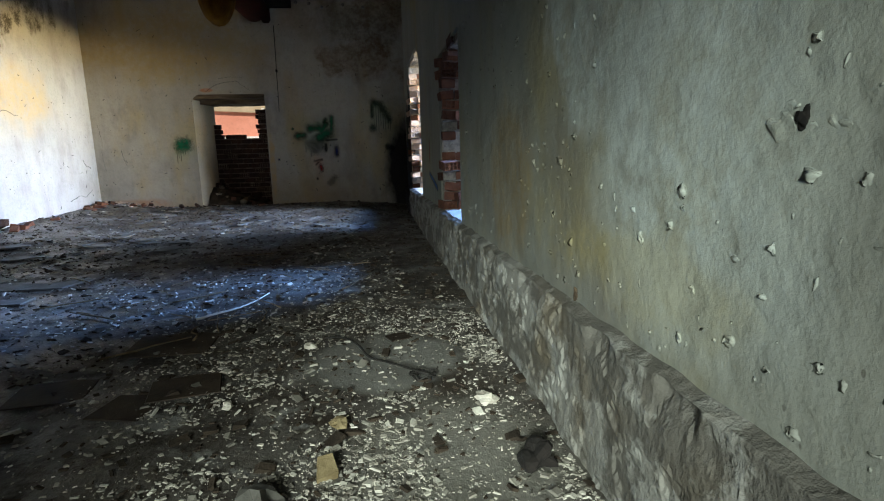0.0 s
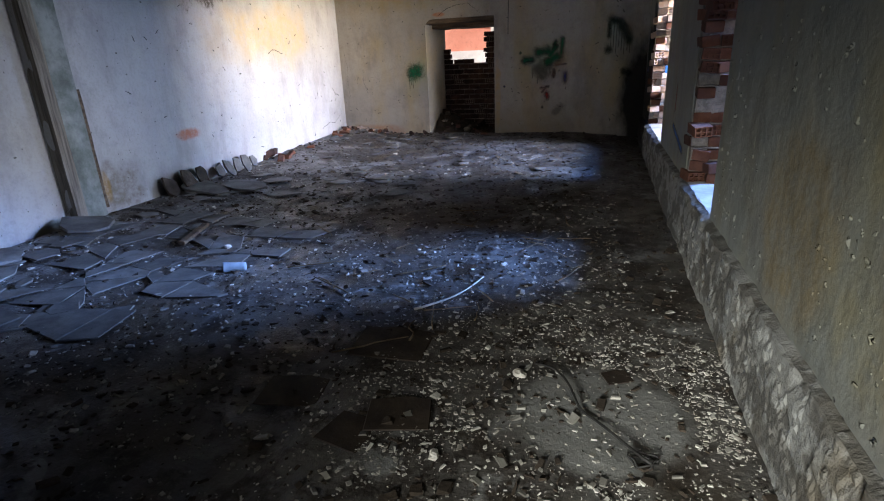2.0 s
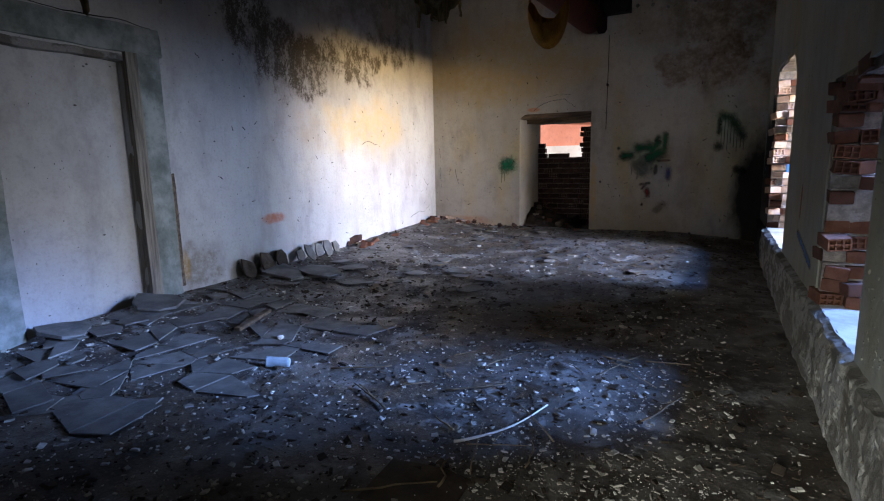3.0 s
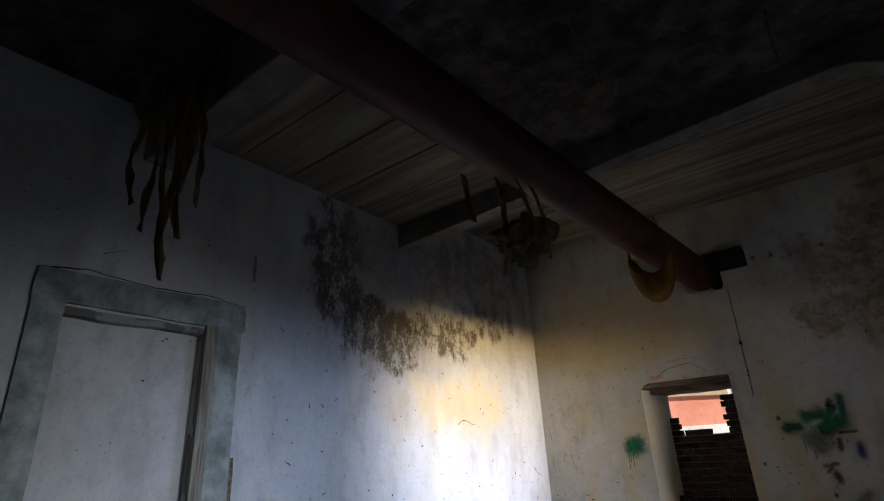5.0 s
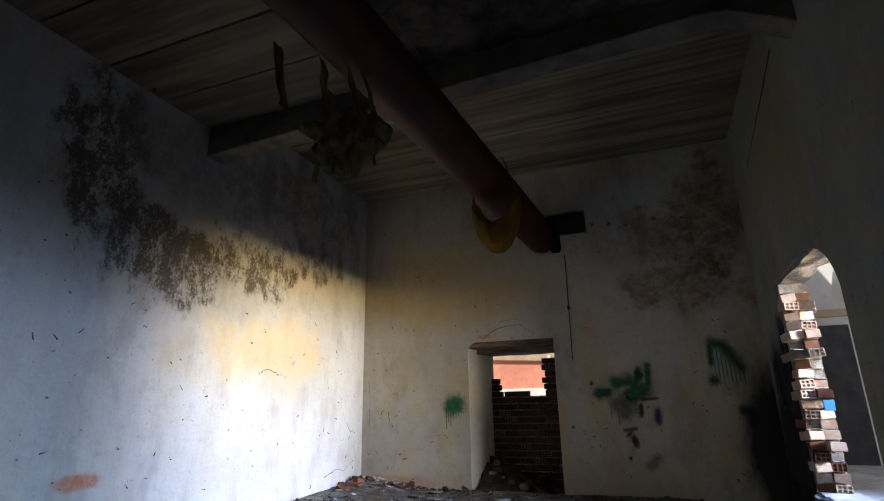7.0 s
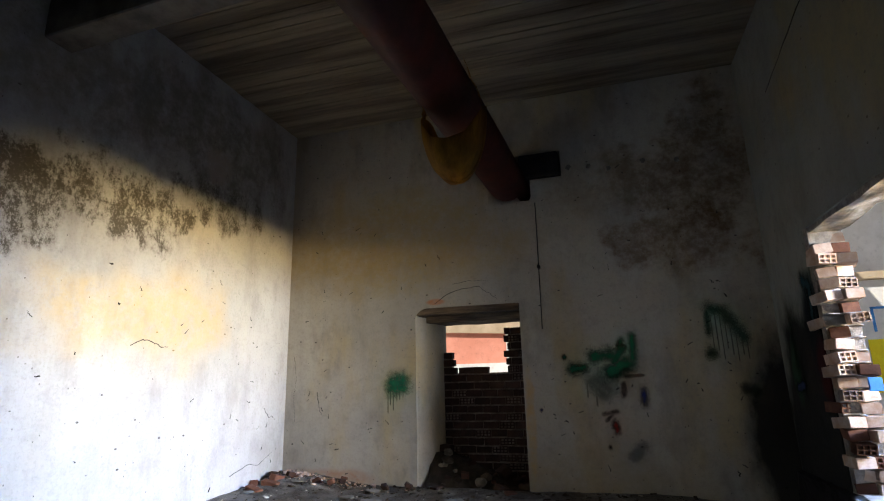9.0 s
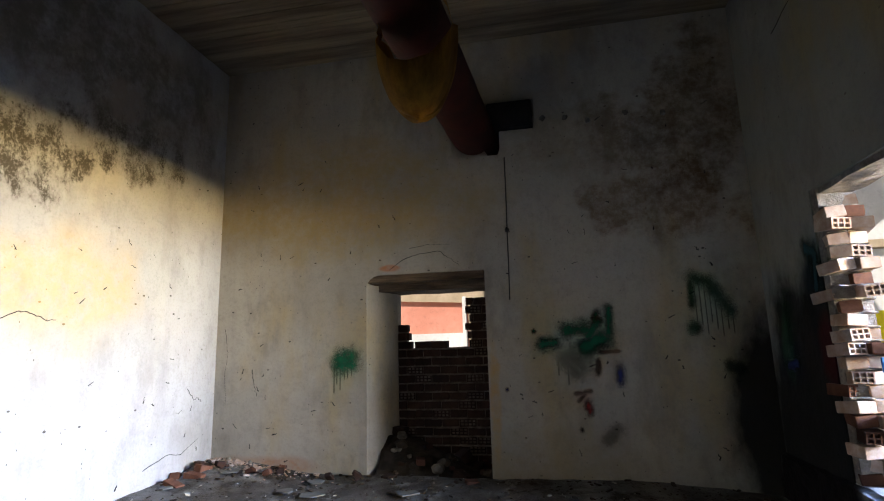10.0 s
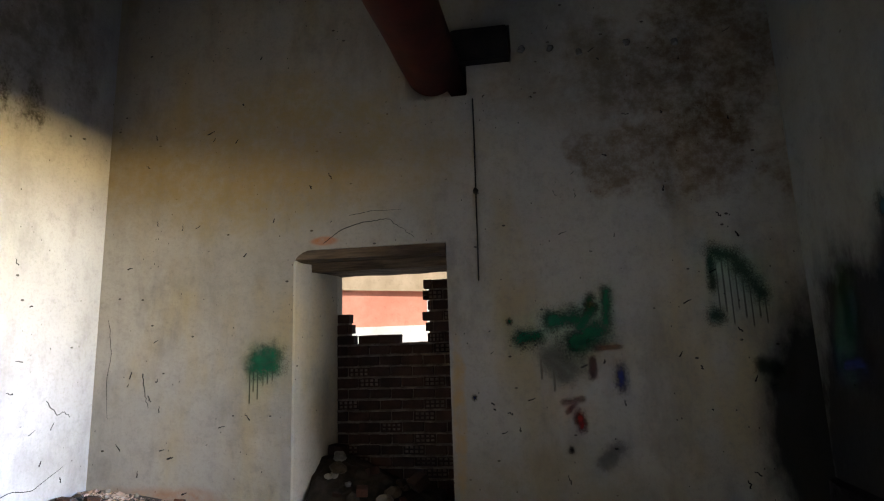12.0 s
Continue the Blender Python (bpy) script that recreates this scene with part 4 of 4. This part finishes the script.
sprayed("orange paint streak on plaster", (-0.82, y - 0.003, 1.36), ON_FAR, 0.13, 0.06, spray_paint("spray_orange", (0.35, 0.07, 0.01), ((-0.5, 0, 0.5, 0.1, 0.4),), (), 11, 0.65, 0.8))
sprayed("blackish paint spot on plaster", (-1.13, y, 0.64), ON_FAR, 0.05, 0.06, spray_paint("spray_black", (0.02, 0.012, 0.012), DOT, (), 12))
sprayed("faint blue-grey paint stain", (-0.84, y, 0.60), ON_FAR, 0.20, 0.18, spray_paint("spray_blue_faint", (0.05, 0.07, 0.12), ((-0.3, -0.3, 0.2, 0.3, 0.4),), (), 13, 0.45, 0.95))
x = R - 0.004
sprayed("red and black paint on the pier", (x, 6.00, 1.05), ON_RIGHT, 0.10, 0.20, spray_paint("spray_orange_pier", (0.30, 0.05, 0.02), ((0, -0.4, 0.1, 0.4, 0.4),), (), 14))
sprayed("blue sprayed stroke on the pier", (x, 5.65, 0.72), ON_RIGHT, 0.45, 0.20, spray_paint("spray_blue_pier", (0.02, 0.10, 0.32), ((-0.8, 0.3, 0.75, -0.35, 0.2),), (), 15))
sprayed("teal paint cloud on plaster", (x, 9.22, 1.95), ON_RIGHT, 0.22, 0.34, spray_paint("spray_teal", (0.01, 0.06, 0.08), ((-0.3, 0.5, 0.3, 0.3, 0.35), (0.3, 0.3, 0.1, -0.4, 0.35)), (), 16))
sprayed("green paint haze on plaster", (x, 9.78, 1.62), ON_RIGHT, 0.14, 0.36, spray_paint("spray_green_haze", GREEN, ((0, 0.5, 0.1, -0.5, 0.4),), (), 20, 0.5, 0.95))
sprayed("blue and violet paint dab", (x, 9.78, 1.22), ON_RIGHT, 0.22, 0.16, spray_paint("spray_violet", (0.02, 0.03, 0.14), ((-0.3, 0, 0.3, 0.1, 0.5),), (), 17))
sprayed("yellow sprayed block on white render", (2.66, 12.49, 1.42), ON_FAR, 0.40, 0.34, M["yellow_paint"])
for r in ((2.36, 2.39, 1.86, 2.19), (2.36, 2.56, 2.16, 2.19), (2.54, 2.57, 1.90, 2.19), (2.36, 2.48, 0.84, 1.02)):
    thing("painted_sign", boxes((r[0], r[1], 12.488, 12.499, r[2], r[3])), M["blue_paint"], "pale blue painted lines on white render", "graffiti")
thing("sprayed_paint", boxes((R + 0.16, X1 - 0.02, B1 - 0.255, B1 - 0.235, 1.20, 1.30), bevel=0.004), M["blue_paint"], "blue paint on a broken brick jamb", "graffiti", group="sprayed paint on the walls")

# ---- hanging wire on the far wall, nail holes ----
hanging_wire = thing("hanging_wire", tube([(-1.735, F - 0.012, 3.42), (-1.737, F - 0.01, 3.0), (-1.742, F - 0.012, 2.63), (-1.745, F - 0.010, 2.3), (-1.75, F - 0.012, 1.905)], 0.0055, 6), M["cable"], "thin dark wire hanging down the plaster", "wire")
part("knot", rock(0.022, 1.2, 4.0), M["cable"], hanging_wire).location = (-1.742, F - 0.016, 2.63)
for xx, zz in ((-1.31, 3.82), (-1.08, 3.80), (-0.85, 3.74), (-0.47, 3.78), (-0.11, 3.74)):
    thing("plaster_plug", rock(0.032, 1.0, xx * 7), M["plinth"], "pale plaster plug in a bolt hole", "plug", group="plugs in the wall").location = (xx, F + 0.004, zz)

# cracks and scratches in the plaster


def crack(wall, points, width, seed, label):
    """A dark crack along points (across, up) of the far, left or right wall, ragged on the way."""
    pts = []
    for (a, b), (c, d) in zip(points, points[1:]):
        for i in range(6):
            u = i / 6
            j = 0.012 * noise.noise((seed, a + u * 5, b + u * 7))
            pts.append((a + (c - a) * u + j, b + (d - b) * u + j))
    pts.append(points[-1])
    put = {"far": lambda p: (p[0], F - 0.0005, p[1]), "left": lambda p: (L + 0.0005, p[0], p[1]), "right": lambda p: (R - 0.0005, p[0], p[1])}[wall]
    thing("plaster_crack", tube([put(p) for p in pts], width, 5, 0.8, 0.5), M["dark"], label, "crack", group="cracks in the plaster")


crack("far", ((-3.02, 2.28), (-2.88, 2.38), (-2.72, 2.43), (-2.56, 2.445), (-2.48, 2.455), (-2.38, 2.38), (-2.26, 2.29)), 0.0035, 1.0, "arched crack in the plaster above the doorway")
crack("far", ((-2.80, 2.50), (-2.60, 2.53), (-2.36, 2.52)), 0.002, 2.0, "fine crack in the plaster above the doorway")
crack("far", ((-4.60, 1.26), (-4.57, 1.10), (-4.53, 0.98)), 0.004, 3.0, "short scratch in the yellowed plaster")
crack("far", ((-4.95, 1.72), (-4.90, 1.45), (-4.93, 1.2), (-4.90, 0.9)), 0.002, 4.0, "crack beside the corner of the walls")
crack("left", ((7.75, 1.72), (7.88, 1.78), (8.00, 1.76), (8.10, 1.72), (8.18, 1.73)), 0.004, 5.0, "squiggly crack in the white plaster")
crack("left", ((9.75, 1.10), (9.86, 0.98), (9.92, 1.0), (9.98, 0.95)), 0.004, 6.0, "squiggly crack in the white plaster")
crack("left", ((9.2, 0.42), (9.5, 0.5), (9.7, 0.47), (9.95, 0.58)), 0.004, 7.0, "crack where the plaster comes off the wall foot")
crack("left", ((3.05, 2.98), (3.2, 3.05), (3.28, 3.04)), 0.003, 8.0, "short crack above the blocked doorway")
crack("left", ((2.66, 2.78), (3.0, 2.82), (3.5, 2.78), (4.0, 2.81), (4.33, 2.77)), 0.006, 9.0, "gap along the top of the door surround")
crack("right", ((7.4, 4.3), (8.0, 4.18), (8.6, 4.08), (9.3, 3.95)), 0.008, 10.0, "row of cracks high on the plaster wall")
mark = random.Random(21)
for k in range(130):
    w = mark.choice(("far", "far", "left"))
    a, b = (mark.uniform(-4.9, 0.3), mark.uniform(0.3, 4.0)) if w == "far" else (mark.uniform(4.6, 10.0), mark.uniform(0.3, 2.6))
    if w == "far" and DX0 - 0.1 < a < DX1 + 0.1 and b < 2.3:
        continue
    an, ln = mark.uniform(0, 3.14), mark.uniform(0.015, 0.07)
    crack(w, ((a, b), (a + ln * math.cos(an), b + ln * math.sin(an))), mark.uniform(0.003, 0.007), k + 30.0, "small dark nick in the old plaster")

# blisters and lumps on the right wall
bm = bmesh.new()
for k in range(900):
    y, z = rng.uniform(-0.3, 3.75), rng.uniform(0.48, 2.4)
    if noise.noise((y * 1.5, z * 1.5, 3)) < -0.15:
        continue
    r = rng.choice((0.003, 0.004, 0.004, 0.005, 0.006, 0.007, 0.009, 0.011))
    long = rng.choice((1.0, 1.3, 1.8, 3.0, 5.0)) if r < 0.005 else rng.choice((1.0, 1.3, 1.7))
    m = Matrix.Translation((R + 0.15 * r, y, z)) @ Euler((rng.choice((0.1, 1.4, 1.6)) + rng.uniform(-0.6, 0.6), 0, 0)).to_matrix().to_4x4() @ Matrix.Diagonal((0.7 if long < 2 else 0.5, long, 1, 1))
    got = bmesh.ops.create_icosphere(bm, subdivisions=2 if r > 0.005 else 1, radius=r, matrix=m)
    for v in got["verts"]:
        v.co += 1.1 * r * noise.noise_vector(v.co * 140)
for f in bm.faces:
    f.smooth = True
thing("plaster_blisters", bm, M["wall_right"], "small lumps and blisters on the plaster", "blisters", kind="stuff")
# flattened dark lump: its colour gives the shade inside the crater
hole = thing("wall_hole", rock(0.013, 1.0, 3.0, 0.9, 3), M["dark"], "dark flat lump as the shaded crater in the blistered plaster", "hole")
hole.matrix_basis = Matrix.Translation((R - 0.002, 0.46, 1.005)) @ Matrix.Diagonal((0.35, 1.0, 1.2, 1))
for k, (yy, zz, r) in enumerate(((0.505, 0.992, 0.026), (0.485, 1.025, 0.014), (0.435, 0.985, 0.015), (0.41, 0.995, 0.012), (0.385, 0.99, 0.013))):
    ob = thing("plaster_lump", rock(r, 1.0, k * 2.7, 0.9, 3), M["wall_right"], "raised lump of plaster round a crater", "lump", group="plaster lumps round the crater")
    ob.matrix_basis = Matrix.Translation((R + 0.003, yy, zz)) @ Matrix.Diagonal((0.30, 1.3, 0.9, 1))
hole = thing("wall_hole", rock(0.028, 1.0, 6.0, 0.8, 3), M["timber"], "chipped hole in the plaster above the plinth", "hole")
hole.matrix_basis = Matrix.Translation((R + 0.004, 1.40, 0.48)) @ Matrix.Diagonal((0.3, 0.6, 1.3, 1))

# ---- litter on the floor ----
for k in range(60):
    far = k >= 34
    if far:
        x, y, s = rng.uniform(L + 0.1, -0.8), rng.uniform(6.0, F - 0.3), rng.uniform(0.06, 0.16)
    else:
        x, y, s = L + 0.15 + abs(rng.gauss(0, 1.05)), rng.uniform(2.2, 6.6), rng.uniform(0.08, 0.24)
        if x > -2.4:
            s *= 0.45
    ob = thing("plaster_slab", plate(shard(s, s * rng.uniform(0.55, 0.95), rng.randint(5, 7)), rng.uniform(0.006, 0.012), 0.002), M["slab"], "broken grey plaster slab lying on the floor", "slab", group="fallen plaster slabs")
    ob.matrix_basis = Matrix.Translation((x, y, floor_z(x, y) + rng.uniform(0.0, 0.025))) @ Euler((rng.gauss(0, 0.035), rng.gauss(0.02, 0.035), rng.uniform(0, 6.3))).to_matrix().to_4x4()
for x, y, s, tip, mt, lab in ((-4.70, 5.45, 0.36, 0.16, "slab", "large broken plaster slab lying at the wall foot"), (-4.35, 5.75, 0.34, 0.10, "slab", "large broken plaster slab lying at the wall foot"),
                              (-4.93, 5.15, 0.15, 1.20, "rubble", "earthy plaster shard leaning on the wall"), (-4.90, 5.42, 0.19, 1.15, "rubble", "earthy plaster shard leaning on the wall"), (-4.91, 5.68, 0.16, 1.25, "rubble", "earthy plaster shard leaning on the wall"),
                              (-4.93, 6.05, 0.11, 1.2, "slab", "jagged pale plaster shard leaning on the wall"), (-4.92, 6.22, 0.13, 1.1, "slab", "jagged pale plaster shard leaning on the wall"), (-4.93, 6.42, 0.12, 1.25, "slab", "jagged pale plaster shard leaning on the wall"),
                              (-4.92, 6.60, 0.14, 1.15, "slab", "jagged pale plaster shard leaning on the wall"), (-4.94, 6.80, 0.10, 1.2, "slab", "jagged pale plaster shard leaning on the wall"),
                              (-4.80, 3.05, 0.24, 0.18, "slab", "large broken plaster slab lying at the wall foot"), (-4.74, 3.85, 0.30, 0.16, "slab", "large broken plaster slab lying at the wall foot")):
    ob = thing("plaster_slab", plate(shard(s, s * 0.75, 7), 0.022, 0.005), M[mt], lab, "slab", group="fallen plaster slabs")
    ob.matrix_basis = Matrix.Translation((x, y, floor_z(x, y) + 0.04 + 0.45 * s * (tip > 1))) @ Euler((0.05, tip, rng.uniform(-0.3, 0.3))).to_matrix().to_4x4()
for k, (yy, zz, r) in enumerate(((7.38, 0.20, 0.10), (7.52, 0.22, 0.085), (7.28, 0.16, 0.07))):
    ob = thing("broken_brick", plain_brick(r * 1.8, r * 1.1, r, k * 2.2), M["brick_dark"], "broken brick in a hole at the wall foot", "brick", group="bricks at the wall foot")
    ob.matrix_basis = pose(L + 0.03, yy, zz, 8 * k, 12 * k - 9, 70 + 30 * k)

# a field of cracked plaster lying in one layer by the blocked doorway
g0, nx, ny = (-4.95, 2.25), 8, 9
grid = {(i, j): (g0[0] + 0.29 * i + rng.uniform(-0.13, 0.13), g0[1] + 0.28 * j + rng.uniform(-0.13, 0.13)) for i in range(nx + 1) for j in range(ny + 1)}
for i in range(nx):
    for j in range(ny):
        if rng.random() < 0.16 + 0.10 * max(0, i - 3):
            continue
        q = [grid[i, j], grid[i + 1, j], grid[i + 1, j + 1], grid[i, j + 1]]
        if rng.random() < 0.3:
            q = q[:2] + [((q[1][0] + q[2][0]) / 2, (q[1][1] + q[2][1]) / 2)] + q[3:]
        cx, cy = sum(p[0] for p in q) / len(q), sum(p[1] for p in q) / len(q)
        ob = thing("plaster_slab", plate([((x - cx) * 0.985, (y - cy) * 0.985) for x, y in q], rng.uniform(0.005, 0.009), 0.001), M["slab"], "cracked grey plaster slab lying by the blocked doorway", "slab", group="fallen plaster slabs")
        ob.matrix_basis = Matrix.Translation((cx, cy, floor_z(cx, cy) + 0.008 + rng.uniform(0.0, 0.003))) @ Euler((rng.gauss(0, 0.010), rng.gauss(0.08 if cx < -4.4 else 0.0, 0.010), rng.gauss(0, 0.025))).to_matrix().to_4x4()

for x, y, w, a in ((-1.18, 2.57, 0.22, 0.1), (-0.92, 1.97, 0.15, 0.3), (-1.07, 1.82, 0.14, -0.2), (0.02, 2.50, 0.07, 0.5), (-1.5, 2.05, 0.16, 0.2)):
    ob = thing("floor_tile", plate([(-w, -w * 0.75), (w * 0.9, -w * 0.8), (w, w * 0.6), (w * 0.3, w * 0.8), (-w * 0.9, w * 0.7)], 0.005), M["tile"], "loose broken brown floor tile", "tile", group="loose floor tiles")
    ob.matrix_basis = Matrix.Translation((x, y, floor_z(x, y) + 0.004)) @ Euler((0.02, 0.03, a)).to_matrix().to_4x4()

thing("black_cable", tube([(-0.38 + 0.48 * u + 0.04 * math.sin(u * 7), 2.52 - 0.62 * u + 0.03 * math.sin(u * 11), floor_z(-0.36 + 0.48 * u, 2.52 - 0.62 * u) + 0.016 + 0.02 * abs(math.sin(u * 5))) for u in np.linspace(0, 1, 26)], 0.006, 6), M["cable"], "loose black cable on the concrete floor", "cable")
thing("cable_coil", tube([(0.10 + (0.05 + 0.012 * math.sin(3 * a)) * math.cos(a), 1.90 + 0.035 * math.sin(a), floor_z(0.10, 1.9) + 0.02 + 0.012 * math.sin(2.3 * a)) for a in np.linspace(0, 15, 60)], 0.004, 6), M["cable"], "tangled end of a black cable", "cable")
thing("pale_stick", tube([(-1.18 + 0.32 * u, 2.96 + 0.60 * u ** 1.8, floor_z(-1.0, 3.4) + 0.03 + 0.01 * math.sin(u * 6)) for u in np.linspace(0, 1, 14)], 0.008, 6, 0.3, 0.6), M["stick"], "pale bent stick lying on the rubble", "stick")
for k in range(34):
    x, y = rng.gauss(-1.2, 0.7), rng.gauss(4.1, 0.8)
    a, l = rng.uniform(0, 3.1), rng.uniform(0.15, 0.5)
    pts = [(x + math.cos(a) * l * t + 0.03 * noise.noise((k, t * 3, 0)), y + math.sin(a) * l * t, floor_z(x, y) + 0.02 + 0.015 * t) for t in np.linspace(-0.5, 0.5, 6)]
    thing("twig", tube(pts, rng.uniform(0.003, 0.007), 5, 0.3, 0.6), M["twig"], "dry brown twig on the littered floor", "twig", group="twigs")

for x, y, r, mt, lab in ((-0.24, 1.53, 0.042, "foam", "lump of yellowed foam"), (-0.43, 1.08, 0.075, "slab", "broken piece of pale plaster"), (-0.44, 2.41, 0.034, "stick", "small white plaster lump"), (-3.22, 3.86, 0.04, "stick", "small white plaster lump"),
                         (0.33, 1.62, 0.05, "stick", "small white plaster lump"), (-0.69, 1.75, 0.03, "stick", "small white plaster lump")):
    ob = thing("lump", rock(r * 0.8, 0.6, x * 9, 1.0), M[mt], lab + " on the floor", "lump", group="lumps on the floor")
    ob.location = (x, y, floor_z(x, y) + 0.3 * r)
ob = thing("foam_block", plate([(-0.030, -0.045), (0.036, -0.036), (0.026, 0.045), (-0.022, 0.04)], 0.035, 0.009), M["foam"], "broken yellowed foam block on the floor", "foam")
ob.matrix_basis = Matrix.Translation((-0.27, 1.24, floor_z(-0.27, 1.24))) @ Euler((0.3, 0.1, 0.2)).to_matrix().to_4x4()
ob = thing("burnt_clod", rock(0.052, 0.8, 5.0, 1.0, 3), M["dark"], "blackened clod beside the plinth", "clod")
ob.location = (0.39, 1.17, floor_z(0.39, 1.17) + 0.03)
ob = thing("board", boxes((-0.03, 0.03, -0.26, 0.26, 0, 0.03), bevel=0.003), M["timber"], "dark offcut of board on the slabs", "board")
ob.matrix_basis = Matrix.Translation((-3.75, 4.08, floor_z(-3.75, 4.08) + 0.03)) @ Euler((0.05, 0, 0.25)).to_matrix().to_4x4()
bottle = thing("plastic_bottle", tube([(0, 0, 0), (0.01, 0, 0), (0.05, 0, 0), (0.12, 0, 0), (0.15, 0, 0), (0.17, 0, 0)], 0.04, 14, 0.3, 0.7), M["plastic"], "crushed pale plastic bottle on the floor", "bottle")
bottle.matrix_basis = Matrix.Translation((-2.92, 3.40, floor_z(-2.92, 3.4) + 0.04)) @ Euler((0, 0.05, 0.5)).to_matrix().to_4x4()

# rubble in the foot of the far doorway and along the walls
def heap_z(x, y):
    """Height of the rubble heap in the foot of the doorway; it is highest in the inner corner."""
    u, v = (x - HX0 + 0.12) / (HX1 - HX0 + 0.12), (y - F + 0.15) / (DEEP + 0.14)
    return 0.13 + 0.42 * smooth(0.15, 0.9, v) * smooth(1.1, 0.0, u) + 0.05 * noise.noise((u * 5, v * 5, 0)) + 0.03 * noise.noise((u * 14, v * 14, 3))


for k in range(78):
    if k < 52:
        x, y = rng.uniform(DX0 + 0.14, DX1 - 0.05), rng.uniform(F - 0.22, IY - 0.03)
        z, r = heap_z(x, y), rng.uniform(0.025, 0.075)
    else:
        x, y = rng.uniform(L + 0.05, DX0), F - rng.uniform(0.03, 0.35)
        z, r = floor_z(x, y), rng.uniform(0.012, 0.04)
    kind = rng.random()
    if kind < 0.40:
        ob = thing("brick_fragment", plain_brick(r * 2.4, r * 1.2, r * 1.8, k), M["brick_dark" if k % 3 else "brick"], "broken brick fragment in the rubble", "brick", group="rubble")
    elif kind < 0.75:
        ob = thing("rubble_stone", rock(r * 0.9, 0.8, k * 1.3, 0.4), M["stone"], "rounded dusty stone in the rubble heap", "stone", group="rubble")
    else:
        ob = thing("rubble_stone", rock(r, 0.75, k * 1.3, 0.5), M["rubble"], "earthy stone in the rubble heap", "stone", group="rubble")
    ob.matrix_basis = Matrix.Translation((x, y, z + r * 0.3)) @ Euler((rng.gauss(0, 0.3), rng.gauss(0, 0.3), rng.uniform(0, 6))).to_matrix().to_4x4()
bm = sheet(24, 20, lambda u, v: (lambda x, y: (x, y, heap_z(x, y)))(HX0 - 0.12 + u * (HX1 - HX0 + 0.12), F - 0.15 + v * (DEEP + 0.14)))
thing("rubble_heap", bm, M["rubble"], "heap of earth and rubble in the doorway", "rubble", kind="stuff")
for k in range(8):
    x, y = rng.uniform(L + 0.05, L + 0.3), rng.uniform(7.0, F - 0.1)
    ob = thing("brick_fragment", plain_brick(rng.uniform(0.08, 0.2), 0.07, 0.09, k), M["brick"], "broken red brick fragment at the wall foot", "brick", group="rubble")
    ob.matrix_basis = Matrix.Translation((x, y, floor_z(x, y) - 0.03)) @ Euler((rng.gauss(0, 0.2), rng.gauss(0, 0.2), rng.uniform(0, 6))).to_matrix().to_4x4()


def litter(name, count, spread, sizes, material, label, seed):
    """Many small flat chips in one mesh."""
    g = np.random.default_rng(seed)
    verts, faces = [], []
    corner = np.array([(-1, -1, 0), (1, -1, 0), (1, 1, 0), (-1, 1, 0), (-0.9, -0.8, 1), (0.8, -0.9, 1), (0.9, 0.8, 1), (-0.8, 0.9, 1)], float)
    quads = ((0, 3, 2, 1), (4, 5, 6, 7), (0, 1, 5, 4), (1, 2, 6, 5), (2, 3, 7, 6), (3, 0, 4, 7))
    while len(faces) < count * 6:
        x, y = spread(g)
        if not (L + 0.02 < x < R - 0.08 and -2.5 < y < F - 0.03):
            continue
        s = sizes(g)
        m = np.array(Euler((g.normal(0, 0.22), g.normal(0, 0.22), g.uniform(0, 6.3))).to_matrix())
        p = (corner + g.normal(0, 0.15, (8, 3)) * (1, 1, 0)) * (s, s * g.uniform(0.16, 0.9), s * 0.35 + 0.0015)
        p = p @ m.T + (x, y, floor_z(x, y) + 0.001)
        k = len(verts)
        verts.extend(map(tuple, p))
        faces.extend(tuple(k + i for i in q) for q in quads)
    me = bpy.data.meshes.new(name)
    me.from_pydata(verts, [], faces)
    me.materials.append(material)
    return tagged(new(name, me), label, "litter", kind="stuff")


def near_spread(g):
    while True:
        x, y = R - abs(g.normal(0, 1.0)), abs(g.normal(0, 1.35)) + 0.6
        if (x + 0.05) ** 2 + (y - 2.17) ** 2 < 0.15 and g.random() < 0.9:
            continue
        if g.random() < 0.25 + 0.75 * (noise.noise((x * 1.6, y * 1.6, 8)) > -0.1):
            return x, y


litter("plaster_chips_near", 13000, near_spread, lambda g: min(0.030, 0.0013 + g.exponential(0.0028)), M["chip"], "pale plaster chips strewn over the floor", 3)
litter("plaster_chips_room", 6500, lambda g: (g.uniform(L, R - 0.5), 1.5 + abs(g.normal(0, 3.6))), lambda g: min(0.030, 0.003 + g.exponential(0.0045)), M["chip"], "plaster crumbs strewn over the room floor", 4)
litter("brick_crumbs", 420, lambda g: (L + abs(g.normal(0, 0.55)), F - abs(g.normal(0, 0.16))), lambda g: min(0.03, 0.005 + g.exponential(0.008)), M["brick_pale"], "reddish brick crumbs in the corner of the walls", 6)
litter("earth_crumbs", 8000, lambda g: (g.uniform(L, R), g.uniform(0.5, F)), lambda g: min(0.035, 0.004 + g.exponential(0.007)), M["rubble"], "dark earthy crumbs on the floor", 5)
